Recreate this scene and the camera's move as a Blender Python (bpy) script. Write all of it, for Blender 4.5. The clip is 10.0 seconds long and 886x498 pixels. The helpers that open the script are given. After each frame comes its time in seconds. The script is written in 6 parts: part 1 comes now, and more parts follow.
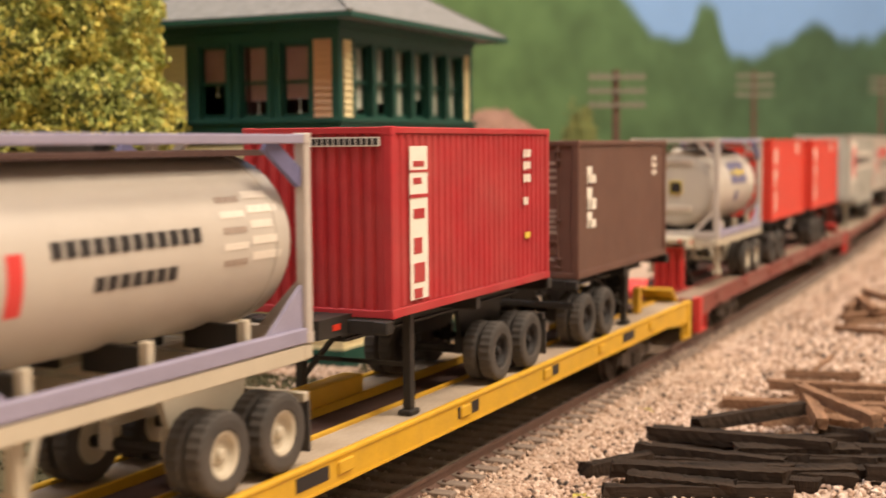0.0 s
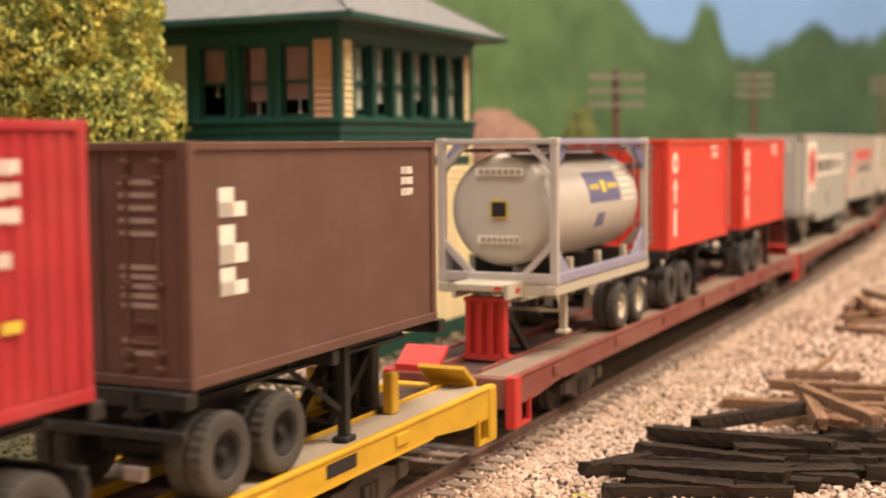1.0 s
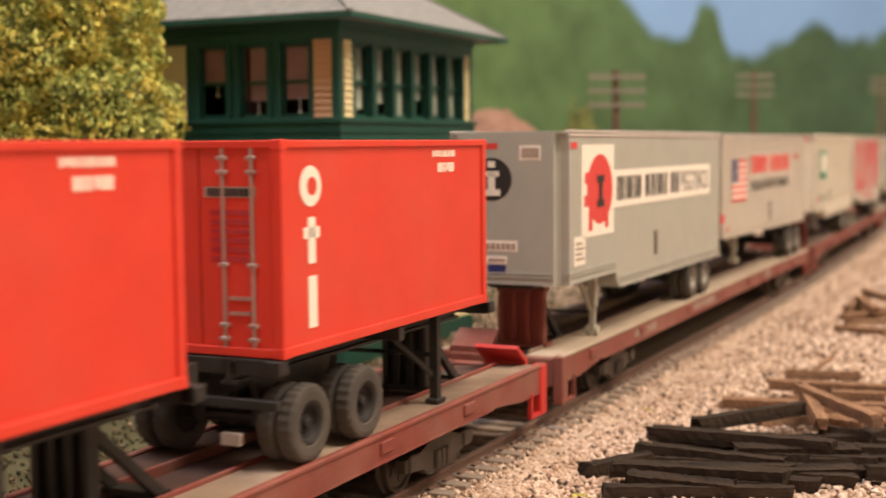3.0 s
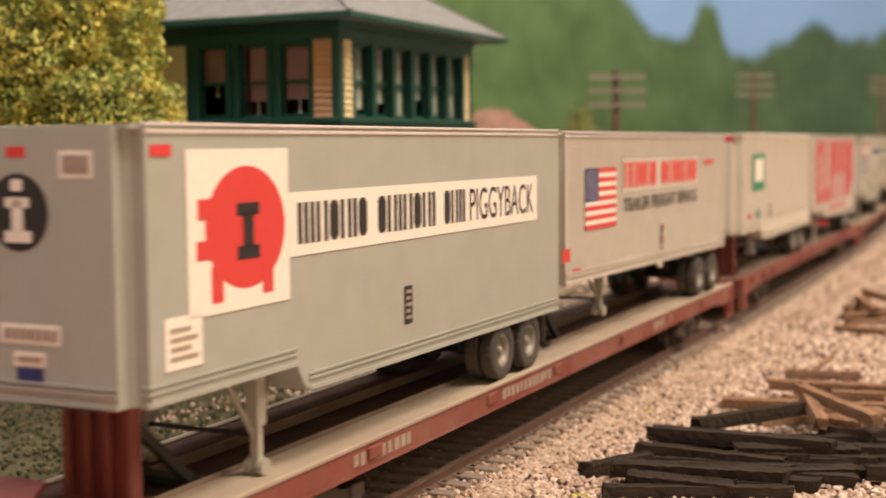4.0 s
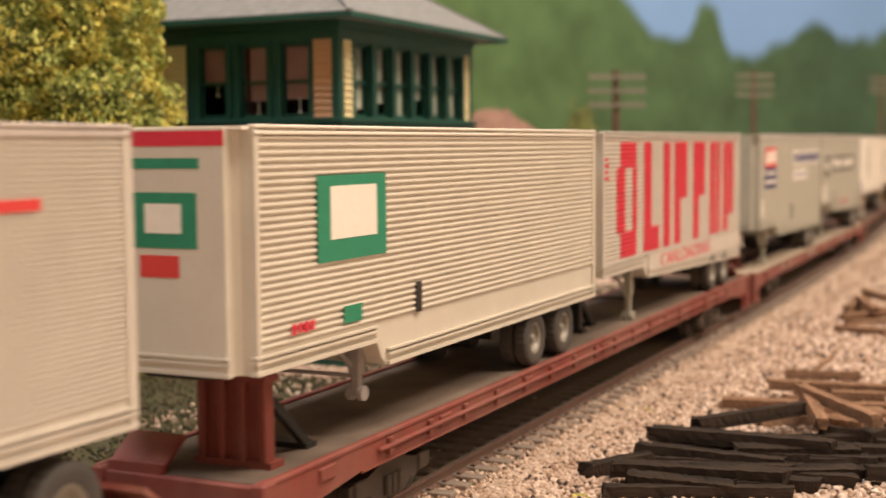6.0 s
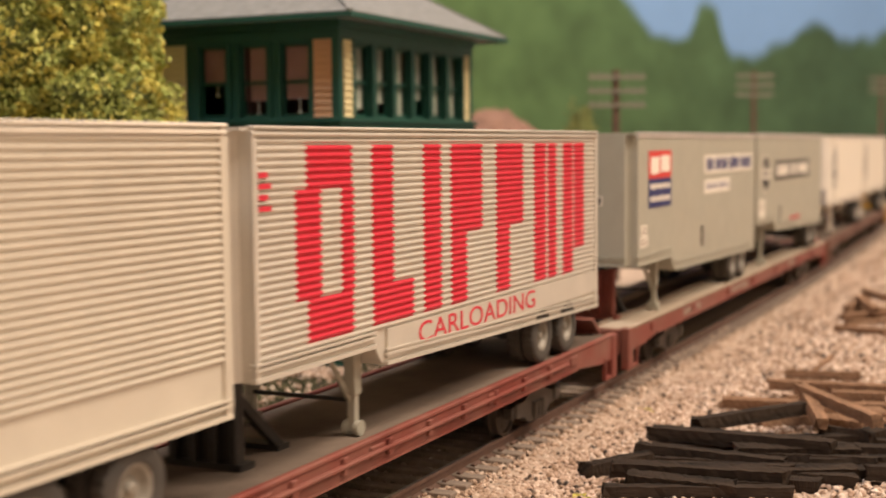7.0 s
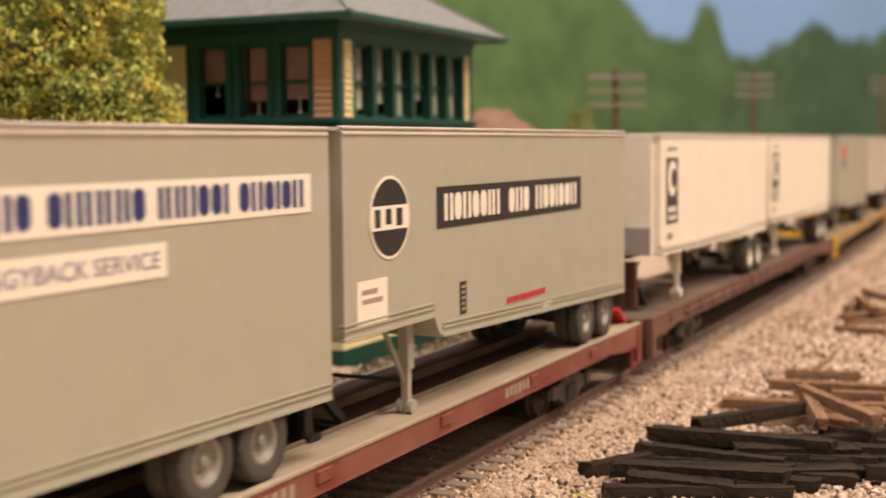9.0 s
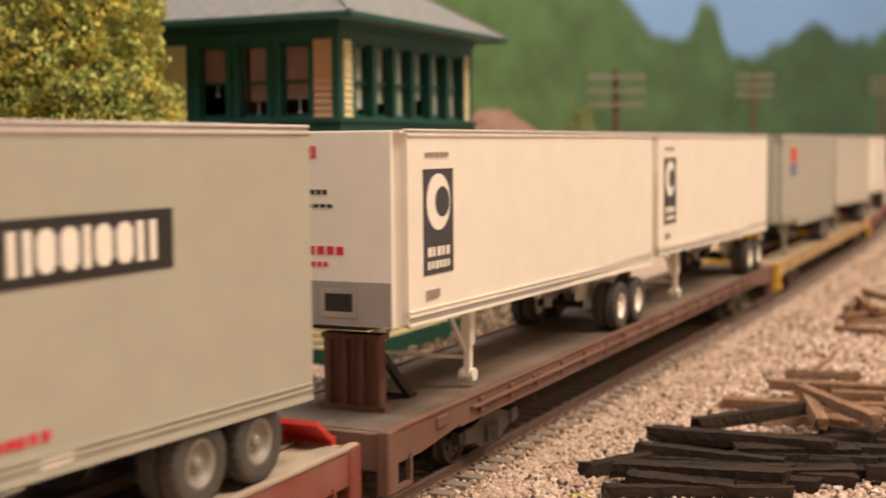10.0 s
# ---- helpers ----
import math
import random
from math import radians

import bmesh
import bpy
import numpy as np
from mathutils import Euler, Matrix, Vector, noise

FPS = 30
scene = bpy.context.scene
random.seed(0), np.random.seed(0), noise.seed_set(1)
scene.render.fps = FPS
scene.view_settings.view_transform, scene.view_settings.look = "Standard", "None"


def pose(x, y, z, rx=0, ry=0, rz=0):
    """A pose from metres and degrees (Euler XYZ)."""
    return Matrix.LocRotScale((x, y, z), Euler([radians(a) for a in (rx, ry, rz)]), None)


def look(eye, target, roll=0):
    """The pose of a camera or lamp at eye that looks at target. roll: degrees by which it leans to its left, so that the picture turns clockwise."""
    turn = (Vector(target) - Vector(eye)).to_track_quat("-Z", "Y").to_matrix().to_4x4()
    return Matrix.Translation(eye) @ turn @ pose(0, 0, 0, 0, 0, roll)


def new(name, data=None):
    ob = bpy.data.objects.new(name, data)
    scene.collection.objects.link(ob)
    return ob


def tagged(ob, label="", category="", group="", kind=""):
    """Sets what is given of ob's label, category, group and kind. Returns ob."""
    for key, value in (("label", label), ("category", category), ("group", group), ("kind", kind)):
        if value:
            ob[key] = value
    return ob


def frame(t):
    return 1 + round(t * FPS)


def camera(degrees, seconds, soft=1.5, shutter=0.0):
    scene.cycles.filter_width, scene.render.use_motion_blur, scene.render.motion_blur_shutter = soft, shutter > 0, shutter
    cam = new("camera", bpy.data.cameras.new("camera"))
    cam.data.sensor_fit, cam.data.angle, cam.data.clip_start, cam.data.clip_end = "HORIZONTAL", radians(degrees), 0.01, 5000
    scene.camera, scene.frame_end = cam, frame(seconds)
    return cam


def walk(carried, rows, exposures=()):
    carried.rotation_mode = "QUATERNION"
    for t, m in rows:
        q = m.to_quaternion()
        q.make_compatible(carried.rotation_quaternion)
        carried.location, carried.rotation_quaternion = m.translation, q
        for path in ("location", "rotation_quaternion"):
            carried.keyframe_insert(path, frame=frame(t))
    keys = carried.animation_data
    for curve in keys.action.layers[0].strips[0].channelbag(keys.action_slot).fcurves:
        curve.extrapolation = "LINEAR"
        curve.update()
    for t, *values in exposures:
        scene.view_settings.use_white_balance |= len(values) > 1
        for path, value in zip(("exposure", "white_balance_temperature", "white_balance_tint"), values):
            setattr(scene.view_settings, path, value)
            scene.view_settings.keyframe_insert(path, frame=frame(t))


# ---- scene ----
from collections import defaultdict

MM = 0.001

# camera: stands still beside the model railway, a little above the container roofs
cam = camera(37.67, 10.0, soft=1.6, shutter=0.22)
EYE = Matrix.Translation((0, 0, 59.1 * MM)) @ pose(0, 0, 0, 90 - 4.60, 0, 0) @ pose(0, 0, 0, 0, 0, -0.50)
cam.data.dof.use_dof = True
cam.data.dof.focus_distance = 0.21
cam.data.dof.aperture_fstop = 28
walk(cam, [(0.0, EYE), (10.0, EYE)], exposures=[(0.0, 0.0), (0.5, 0.08), (1.0, 0.11), (1.5, 0.06), (2.5, -0.03), (4.0, -0.10), (4.5, -0.14), (5.0, -0.14), (5.5, -0.13), (7.0, -0.21), (8.2, -0.16), (10.0, -0.24)])
# light: a layout room with warm ceiling fixtures and two added fill lamps, no daylight
world = bpy.data.worlds.new("room")
scene.world = world
world.use_nodes = True
bg = world.node_tree.nodes["Background"]
bg.inputs["Color"].default_value = (1.0, 0.82, 0.62, 1)
bg.inputs["Strength"].default_value = 0.03


def unseen_lamp(x, y, z, tx, ty, tz, sx, sy, watts, colour):
    data = bpy.data.lights.new("unseen_lamp", "AREA")
    data.shape, data.size, data.size_y = "RECTANGLE", sx * MM, sy * MM
    data.energy, data.color = watts, colour
    ob = new("unseen_lamp", data)
    ob.matrix_world = look((x * MM, y * MM, z * MM), (tx * MM, ty * MM, tz * MM))
    return ob


unseen_lamp(470, -90, 1300, 30, 380, 0, 620, 320, 21.0, (1.0, 0.82, 0.66))
unseen_lamp(1000, 260, 1080, 60, 380, 0, 420, 300, 15.0, (1.0, 0.81, 0.64))
unseen_lamp(-150, 900, 1350, 0, 700, 0, 900, 300, 10.0, (1.0, 0.82, 0.66))
# unseen cool fill, added to brighten the tree and the near end walls
unseen_lamp(-460, -120, 1300, -80, 360, 30, 600, 300, 9.0, (0.92, 0.92, 1.0))
# unseen lamp added only to light the distant backdrop
unseen_lamp(250, 1900, 1380, 300, 2880, 240, 1800, 300, 42.0, (1.0, 0.84, 0.70))
# materials --------------------------------------------------------------


def mat(name, colour, rough=0.6, metal=0.0, dark=0.8, light=1.12, size=6.0, fine=0.5, bump=0.15, dust=0.0, dust_colour=(0.42, 0.34, 0.26), spec=0.4):
    """A painted or raw surface: broad and fine variation of the colour, dust in patches, fine relief. Sizes in mm."""
    m = bpy.data.materials.new(name)
    m.use_nodes = True
    nt = m.node_tree
    b = nt.nodes["Principled BSDF"]
    co = nt.nodes.new("ShaderNodeTexCoord")
    n1 = nt.nodes.new("ShaderNodeTexNoise")
    n1.inputs["Scale"].default_value = 1000.0 / size
    n1.inputs["Detail"].default_value = 5
    n2 = nt.nodes.new("ShaderNodeTexNoise")
    n2.inputs["Scale"].default_value = 1000.0 / fine
    n2.inputs["Detail"].default_value = 3
    for n in (n1, n2):
        nt.links.new(co.outputs["Object"], n.inputs["Vector"])
    r = nt.nodes.new("ShaderNodeValToRGB")
    r.color_ramp.elements[0].position, r.color_ramp.elements[1].position = 0.3, 0.7
    r.color_ramp.elements[0].color = (*[c * dark for c in colour], 1)
    r.color_ramp.elements[1].color = (*[min(1, c * light) for c in colour], 1)
    add = nt.nodes.new("ShaderNodeMath")
    add.operation = "MULTIPLY_ADD"
    add.inputs[1].default_value = 0.35
    nt.links.new(n2.outputs["Fac"], add.inputs[0])
    sub = nt.nodes.new("ShaderNodeMath")
    sub.operation = "MULTIPLY_ADD"
    sub.inputs[1].default_value, sub.inputs[2].default_value = 0.65, 0.0
    nt.links.new(n1.outputs["Fac"], sub.inputs[0])
    nt.links.new(sub.outputs[0], add.inputs[2])
    nt.links.new(add.outputs[0], r.inputs["Fac"])
    col = r.outputs["Color"]
    if dust:
        n3 = nt.nodes.new("ShaderNodeTexNoise")
        n3.inputs["Scale"].default_value = 1000.0 / (size * 2.5)
        n3.inputs["Detail"].default_value = 8
        nt.links.new(co.outputs["Object"], n3.inputs["Vector"])
        rr = nt.nodes.new("ShaderNodeMapRange")
        rr.inputs["From Min"].default_value, rr.inputs["From Max"].default_value = 0.42, 0.75
        rr.inputs["To Max"].default_value = dust
        nt.links.new(n3.outputs["Fac"], rr.inputs["Value"])
        mx = nt.nodes.new("ShaderNodeMix")
        mx.data_type = "RGBA"
        nt.links.new(rr.outputs[0], mx.inputs["Factor"])
        nt.links.new(col, mx.inputs["A"])
        mx.inputs["B"].default_value = (*dust_colour, 1)
        col = mx.outputs["Result"]
    nt.links.new(col, b.inputs["Base Color"])
    b.inputs["Roughness"].default_value, b.inputs["Metallic"].default_value = rough, metal
    b.inputs["Specular IOR Level"].default_value = spec
    if bump:
        bp = nt.nodes.new("ShaderNodeBump")
        bp.inputs["Strength"].default_value, bp.inputs["Distance"].default_value = bump, fine * 0.4 * MM
        nt.links.new(n2.outputs["Fac"], bp.inputs["Height"])
        nt.links.new(bp.outputs["Normal"], b.inputs["Normal"])
    return m


def mat_islands(name, stops, rough=0.85, size=2.0, bump=0.2, source="Random Per Island"):
    """Loose pieces in one mesh, each with its own colour out of stops [(pos, colour)]."""
    m = mat(name, (0.5, 0.5, 0.5), rough, size=size, bump=bump)
    nt = m.node_tree
    b = nt.nodes["Principled BSDF"]
    if source == "Random Per Island":
        g = nt.nodes.new("ShaderNodeNewGeometry")
    else:
        g = nt.nodes.new("ShaderNodeObjectInfo")
    r = nt.nodes.new("ShaderNodeValToRGB")
    e = r.color_ramp.elements
    while len(e) < len(stops):
        e.new(0.5)
    for k, (p, c) in zip(e, stops):
        k.position, k.color = p, (*c, 1)
    nt.links.new(g.outputs[source], r.inputs["Fac"])
    old = b.inputs["Base Color"].links[0].from_socket
    mx = nt.nodes.new("ShaderNodeMix")
    mx.data_type, mx.blend_type = "RGBA", "MULTIPLY"
    mx.inputs["Factor"].default_value = 1.0
    sc = nt.nodes.new("ShaderNodeMix")
    sc.data_type, sc.blend_type = "RGBA", "ADD"
    sc.inputs["Factor"].default_value = 1.0
    nt.links.new(old, sc.inputs["A"])
    sc.inputs["B"].default_value = (0.5, 0.5, 0.5, 1)
    nt.links.new(r.outputs["Color"], mx.inputs["A"])
    nt.links.new(sc.outputs["Result"], mx.inputs["B"])
    nt.links.new(mx.outputs["Result"], b.inputs["Base Color"])
    return m


M_RED = mat("red_container_paint", (0.40, 0.023, 0.030), 0.55, dark=0.85, dust=0.12)
M_BROWN = mat("brown_container_paint", (0.118, 0.057, 0.040), 0.6, dark=0.85, dust=0.12, dust_colour=(0.25, 0.17, 0.13))
M_ORANGE = mat("orange_red_paint", (0.63, 0.042, 0.022), 0.5, dark=0.92, light=1.05, dust=0.06)
M_GREY = mat("warm_grey_trailer_paint", (0.385, 0.372, 0.305), 0.5, dark=0.92, light=1.05, dust=0.1)
M_BLUEGREY = mat("cool_grey_trailer_paint", (0.365, 0.37, 0.328), 0.45, dark=0.92, light=1.05, dust=0.1)
M_SILVER = mat("silver_trailer_paint", (0.62, 0.58, 0.51), 0.42, 0.25, dark=0.93, light=1.05, dust=0.08)
M_WHITE = mat("cream_white_paint", (0.80, 0.74, 0.64), 0.5, dark=0.95, light=1.03, dust=0.06)
M_CREAMGREY = mat("dull_cream_paint", (0.60, 0.55, 0.46), 0.5, dark=0.93, light=1.04, dust=0.08)
M_TANK = mat("pale_tank_enamel", (0.50, 0.465, 0.405), 0.38, dark=0.94, light=1.04, dust=0.06)
M_YELLOW = mat("yellow_flatcar_paint", (0.62, 0.36, 0.02), 0.5, dark=0.85, dust=0.15, dust_colour=(0.3, 0.2, 0.1))
M_TAN = mat("dust_covered_yellow_paint", (0.42, 0.27, 0.12), 0.65, dark=0.8, dust=0.5, dust_colour=(0.36, 0.25, 0.16))
M_OXIDE = mat("oxide_red_flatcar_paint", (0.215, 0.05, 0.037), 0.6, dark=0.75, dust=0.5, dust_colour=(0.30, 0.19, 0.145))
M_DECK = mat("dusty_deck", (0.40, 0.33, 0.25), 0.85, dark=0.68, light=1.15, size=14, dust=0.55, dust_colour=(0.27, 0.20, 0.15))
M_DECK_WORN = mat("worn_brown_deck", (0.20, 0.14, 0.10), 0.85, dark=0.65, light=1.3, size=9, dust=0.8, dust_colour=(0.36, 0.28, 0.21))
M_DECK_DARK = mat("dark_brown_deck", (0.085, 0.050, 0.043), 0.85, dark=0.7, dust=0.2, dust_colour=(0.14, 0.09, 0.07), spec=0.2)
M_DECK_GREY = mat("grimy_flat_deck", (0.115, 0.088, 0.07), 0.85, dark=0.6, light=1.35, size=12, dust=0.7, dust_colour=(0.27, 0.21, 0.165), spec=0.2)
M_BLACK = mat("black_chassis_paint", (0.02, 0.018, 0.016), 0.55, dark=0.7, dust=0.2, dust_colour=(0.12, 0.1, 0.08))
M_TYRE = mat("grey_rubber", (0.055, 0.05, 0.045), 0.8, dark=0.8, dust=0.4, dust_colour=(0.16, 0.13, 0.1))
M_CREAM = mat("cream_frame_paint", (0.50, 0.45, 0.345), 0.5, dark=0.92, light=1.04)
M_LILAC = mat("lilac_grey_frame_paint", (0.28, 0.265, 0.36), 0.5, dark=0.9)
M_RAIL = mat("rusty_rail", (0.19, 0.115, 0.088), 0.65, 0.15, dark=0.7)
M_RAILTOP = mat("polished_rail_head", (0.45, 0.40, 0.36), 0.3, 0.9)
M_TIE = mat("track_tie", (0.26, 0.205, 0.165), 0.85, dark=0.55, light=1.3, size=4, dust=0.45)
M_GRAVEL = mat_islands("ballast_stones", [(0.0, (0.04, 0.028, 0.022)), (0.055, (0.07, 0.048, 0.036)), (0.10, (0.24, 0.155, 0.10)), (0.24, (0.36, 0.245, 0.17)), (0.5, (0.46, 0.335, 0.25)), (0.8, (0.55, 0.415, 0.325)), (1.0, (0.70, 0.575, 0.47))])
M_GROUND = mat("gravel_bed", (0.46, 0.35, 0.27), 0.95, dark=0.6, light=1.2, size=5, fine=0.9, bump=1.0)
# green darkened: the shadow behind the train is put into the colour
M_GRASS = mat("shaded_green_ground_cover", (0.06, 0.055, 0.024), 0.95, dark=0.55, light=1.3, size=9, fine=0.9, bump=1.0)
M_GREEN = mat("dark_green_trim_paint", (0.011, 0.068, 0.048), 0.5, dark=0.85)
M_CLAP_Y = mat("pale_yellow_clapboard", (0.74, 0.64, 0.36), 0.65, dark=0.9)
# yellow boards with warm reflected light put into the colour
M_CLAP_O = mat("orange_lit_clapboard", (0.62, 0.36, 0.20), 0.65, dark=0.9)
M_ROOF = mat("grey_slate_roof", (0.185, 0.19, 0.188), 0.8, dark=0.75, light=1.2, size=3.0, fine=0.8, bump=0.5)
M_WOODB = mat("blackened_old_tie_wood", (0.011, 0.008, 0.006), 0.9, dark=0.3, light=3.2, size=1.3, fine=0.4, bump=1.0, dust=0.55, dust_colour=(0.075, 0.05, 0.033), spec=0.15)
M_WOODN = mat("brown_old_wood", (0.15, 0.085, 0.05), 0.9, dark=0.4, light=1.9, size=1.8, fine=0.35, bump=0.8, dust=0.35, dust_colour=(0.26, 0.17, 0.11), spec=0.15)


def backdrop_paint():
    """Hand-painted scenery: soft-edged green woods under a pale blue sky."""
    m = mat("painted_backdrop", (0.21, 0.37, 0.64), 0.9, dark=0.95, light=1.05, size=260, fine=20, bump=0)
    nt = m.node_tree
    nd, ln = nt.nodes, nt.links
    b = nd["Principled BSDF"]
    sky = b.inputs["Base Color"].links[0].from_socket
    co = nd.new("ShaderNodeTexCoord")
    sep = nd.new("ShaderNodeSeparateXYZ")
    sc = nd.new("ShaderNodeMapping")
    sc.inputs["Scale"].default_value = (0.5138, 0.5138, 0.5138)
    sc.inputs["Location"].default_value = (0, 0, 0.0287)
    ln.new(co.outputs["Object"], sc.inputs["Vector"])
    ln.new(sc.outputs[0], sep.inputs[0])
    u = nd.new("ShaderNodeMapRange")
    u.inputs["From Min"].default_value, u.inputs["From Max"].default_value = -0.3, 0.7
    ln.new(sep.outputs["X"], u.inputs["Value"])
    cv = nd.new("ShaderNodeFloatCurve")
    line = ((-300, 320), (90, 330), (150, 300), (190, 250), (222, 205), (246, 182), (268, 180), (286, 196), (302, 216), (316, 194), (332, 158), (352, 156), (372, 166), (398, 180), (412, 190), (426, 195), (442, 186), (456, 174), (484, 176), (514, 188), (560, 184), (700, 200))
    pts = cv.mapping.curves[0].points
    for k, (x, z) in enumerate(line):
        q = ((x + 300) / 1000.0, (z - 100) / 250.0)
        if k == 0:
            pts[0].location = q
        elif k == len(line) - 1:
            pts[-1].location = q
        else:
            pts.new(*q)
    cv.mapping.update()
    ln.new(u.outputs[0], cv.inputs["Value"])
    h = nd.new("ShaderNodeMath")
    h.operation = "MULTIPLY_ADD"
    h.inputs[1].default_value, h.inputs[2].default_value = 0.25, 0.10
    ln.new(cv.outputs[0], h.inputs[0])
    mp = nd.new("ShaderNodeMapping")
    mp.inputs["Scale"].default_value = (52, 52, 40)
    ln.new(sc.outputs[0], mp.inputs["Vector"])
    nz = nd.new("ShaderNodeTexNoise")
    nz.inputs["Scale"].default_value, nz.inputs["Detail"].default_value = 1.0, 5
    ln.new(mp.outputs[0], nz.inputs["Vector"])
    d = nd.new("ShaderNodeMath")
    d.operation = "MULTIPLY_ADD"
    d.inputs[1].default_value = 0.026
    ln.new(nz.outputs["Fac"], d.inputs[0])
    sub = nd.new("ShaderNodeMath")
    sub.operation = "SUBTRACT"
    ln.new(h.outputs[0], sub.inputs[0])
    ln.new(sep.outputs["Z"], sub.inputs[1])
    ln.new(sub.outputs[0], d.inputs[2])
    soft = nd.new("ShaderNodeMapRange")
    soft.interpolation_type = "SMOOTHSTEP"
    soft.inputs["From Min"].default_value, soft.inputs["From Max"].default_value = 0.006, 0.024
    ln.new(d.outputs[0], soft.inputs["Value"])
    gr = nd.new("ShaderNodeValToRGB")
    e = gr.color_ramp.elements
    e[0].position, e[0].color = 0.25, (0.105, 0.185, 0.065, 1)
    e[1].position, e[1].color = 0.75, (0.062, 0.115, 0.062, 1)
    ln.new(u.outputs[0], gr.inputs["Fac"])
    n2 = nd.new("ShaderNodeTexNoise")
    n2.inputs["Scale"].default_value, n2.inputs["Detail"].default_value = 0.55, 7
    ln.new(mp.outputs[0], n2.inputs["Vector"])
    vr = nd.new("ShaderNodeMapRange")
    vr.inputs["From Min"].default_value, vr.inputs["From Max"].default_value = 0.3, 0.7
    vr.inputs["To Min"].default_value, vr.inputs["To Max"].default_value = 0.72, 1.2
    ln.new(n2.outputs["Fac"], vr.inputs["Value"])
    mul = nd.new("ShaderNodeVectorMath")
    mul.operation = "SCALE"
    ln.new(gr.outputs["Color"], mul.inputs[0])
    ln.new(vr.outputs[0], mul.inputs["Scale"])
    mx = nd.new("ShaderNodeMix")
    mx.data_type = "RGBA"
    ln.new(soft.outputs[0], mx.inputs["Factor"])
    ln.new(sky, mx.inputs["A"])
    ln.new(mul.outputs[0], mx.inputs["B"])
    ln.new(mx.outputs["Result"], b.inputs["Base Color"])
    return m


M_SKY = backdrop_paint()
M_WALL = mat("room_wall_paint", (0.6, 0.55, 0.48), 0.9, size=300, fine=5)
M_D_WHITE = mat("white_decal", (0.80, 0.75, 0.66), 0.6, dark=0.95, light=1.03, size=2)
M_D_RED = mat("bright_red_decal", (0.62, 0.05, 0.045), 0.55, dark=0.95, light=1.04, size=2)
M_D_PINK = mat("crimson_lettering_paint", (0.62, 0.028, 0.055), 0.55, dark=0.92, light=1.05, size=2)
M_D_BLACK = mat("black_decal", (0.02, 0.018, 0.018), 0.55, dark=0.9, size=2)
M_D_BLUE = mat("navy_decal", (0.02, 0.028, 0.13), 0.55, dark=0.9, size=2)
M_D_CHAR = mat("charcoal_decal", (0.045, 0.042, 0.05), 0.55, dark=0.9, size=2)
M_D_SLATE = mat("slate_blue_decal", (0.13, 0.13, 0.24), 0.5, dark=0.9, size=2)
M_D_GREEN = mat("green_decal", (0.02, 0.22, 0.12), 0.55, dark=0.9, size=2)
M_D_YELLOW = mat("yellow_decal", (0.65, 0.50, 0.06), 0.55, dark=0.95, size=2)
M_D_GREY = mat("faded_grey_marking", (0.34, 0.27, 0.22), 0.6, dark=0.9, size=2)
M_RIM = mat("grey_wheel_hub", (0.32, 0.30, 0.26), 0.5, 0.3, dark=0.7, dust=0.5, dust_colour=(0.22, 0.18, 0.14))
M_RIM_DARK = mat("black_wheel_hub", (0.015, 0.013, 0.012), 0.7)
M_CHROME = mat("bare_metal_rod", (0.48, 0.44, 0.40), 0.35, 0.7, dark=0.85)
M_STEEL = mat("grimy_wheel_steel", (0.10, 0.08, 0.065), 0.55, 0.5, dark=0.6)
M_BROWNCAR = mat("brown_flatcar_paint", (0.15, 0.07, 0.05), 0.6, dark=0.75, dust=0.35, dust_colour=(0.28, 0.2, 0.15))
M_SIGRED = mat("fresh_red_paint", (0.55, 0.03, 0.025), 0.5, dark=0.85, dust=0.1)
M_LAMP_RED = mat("red_marker_lens", (0.55, 0.04, 0.02), 0.3)
M_GREYBAND = mat("mid_grey_nose_band", (0.30, 0.27, 0.25), 0.5, dark=0.9)
M_BARK = mat("grey_brown_bark", (0.09, 0.06, 0.04), 0.9, dark=0.6, size=4, fine=0.6, bump=0.6)
# shade between the leaf flakes is put into this core colour
M_LEAFCORE = mat("shaded_foliage_core", (0.13, 0.15, 0.045), 0.95, dark=0.6, size=3)
M_LEAF = mat_islands("green_leaf_flakes", [(0.0, (0.24, 0.28, 0.065)), (0.4, (0.36, 0.41, 0.10)), (0.75, (0.47, 0.50, 0.14)), (1.0, (0.60, 0.58, 0.17))], 0.8)
M_LEAF_DARK = mat_islands("olive_leaf_flakes", [(0.0, (0.07, 0.085, 0.022)), (0.5, (0.14, 0.15, 0.04)), (0.85, (0.24, 0.23, 0.06)), (1.0, (0.40, 0.34, 0.09))], 0.85)
M_LEAFY = mat_islands("yellow_leaf_flakes", [(0.0, (0.40, 0.40, 0.08)), (0.35, (0.53, 0.48, 0.10)), (0.75, (0.64, 0.54, 0.11)), (1.0, (0.72, 0.62, 0.17))], 0.85)
# crumb colours darkened likewise, shadow behind the train included
M_TUFT = mat_islands("shaded_cover_crumbs", [(0.0, (0.022, 0.024, 0.010)), (0.35, (0.049, 0.046, 0.019)), (0.7, (0.079, 0.068, 0.028)), (1.0, (0.158, 0.112, 0.068))], 0.9)
M_GRAVEL_DARK = mat_islands("grimy_ballast_stones", [(0.0, (0.09, 0.07, 0.055)), (0.5, (0.30, 0.23, 0.175)), (0.8, (0.46, 0.36, 0.29)), (1.0, (0.7, 0.6, 0.52))])
M_SAND = mat("orange_sand", (0.62, 0.37, 0.22), 0.9, dark=0.85, light=1.08, size=14, fine=1.2, bump=0.3)
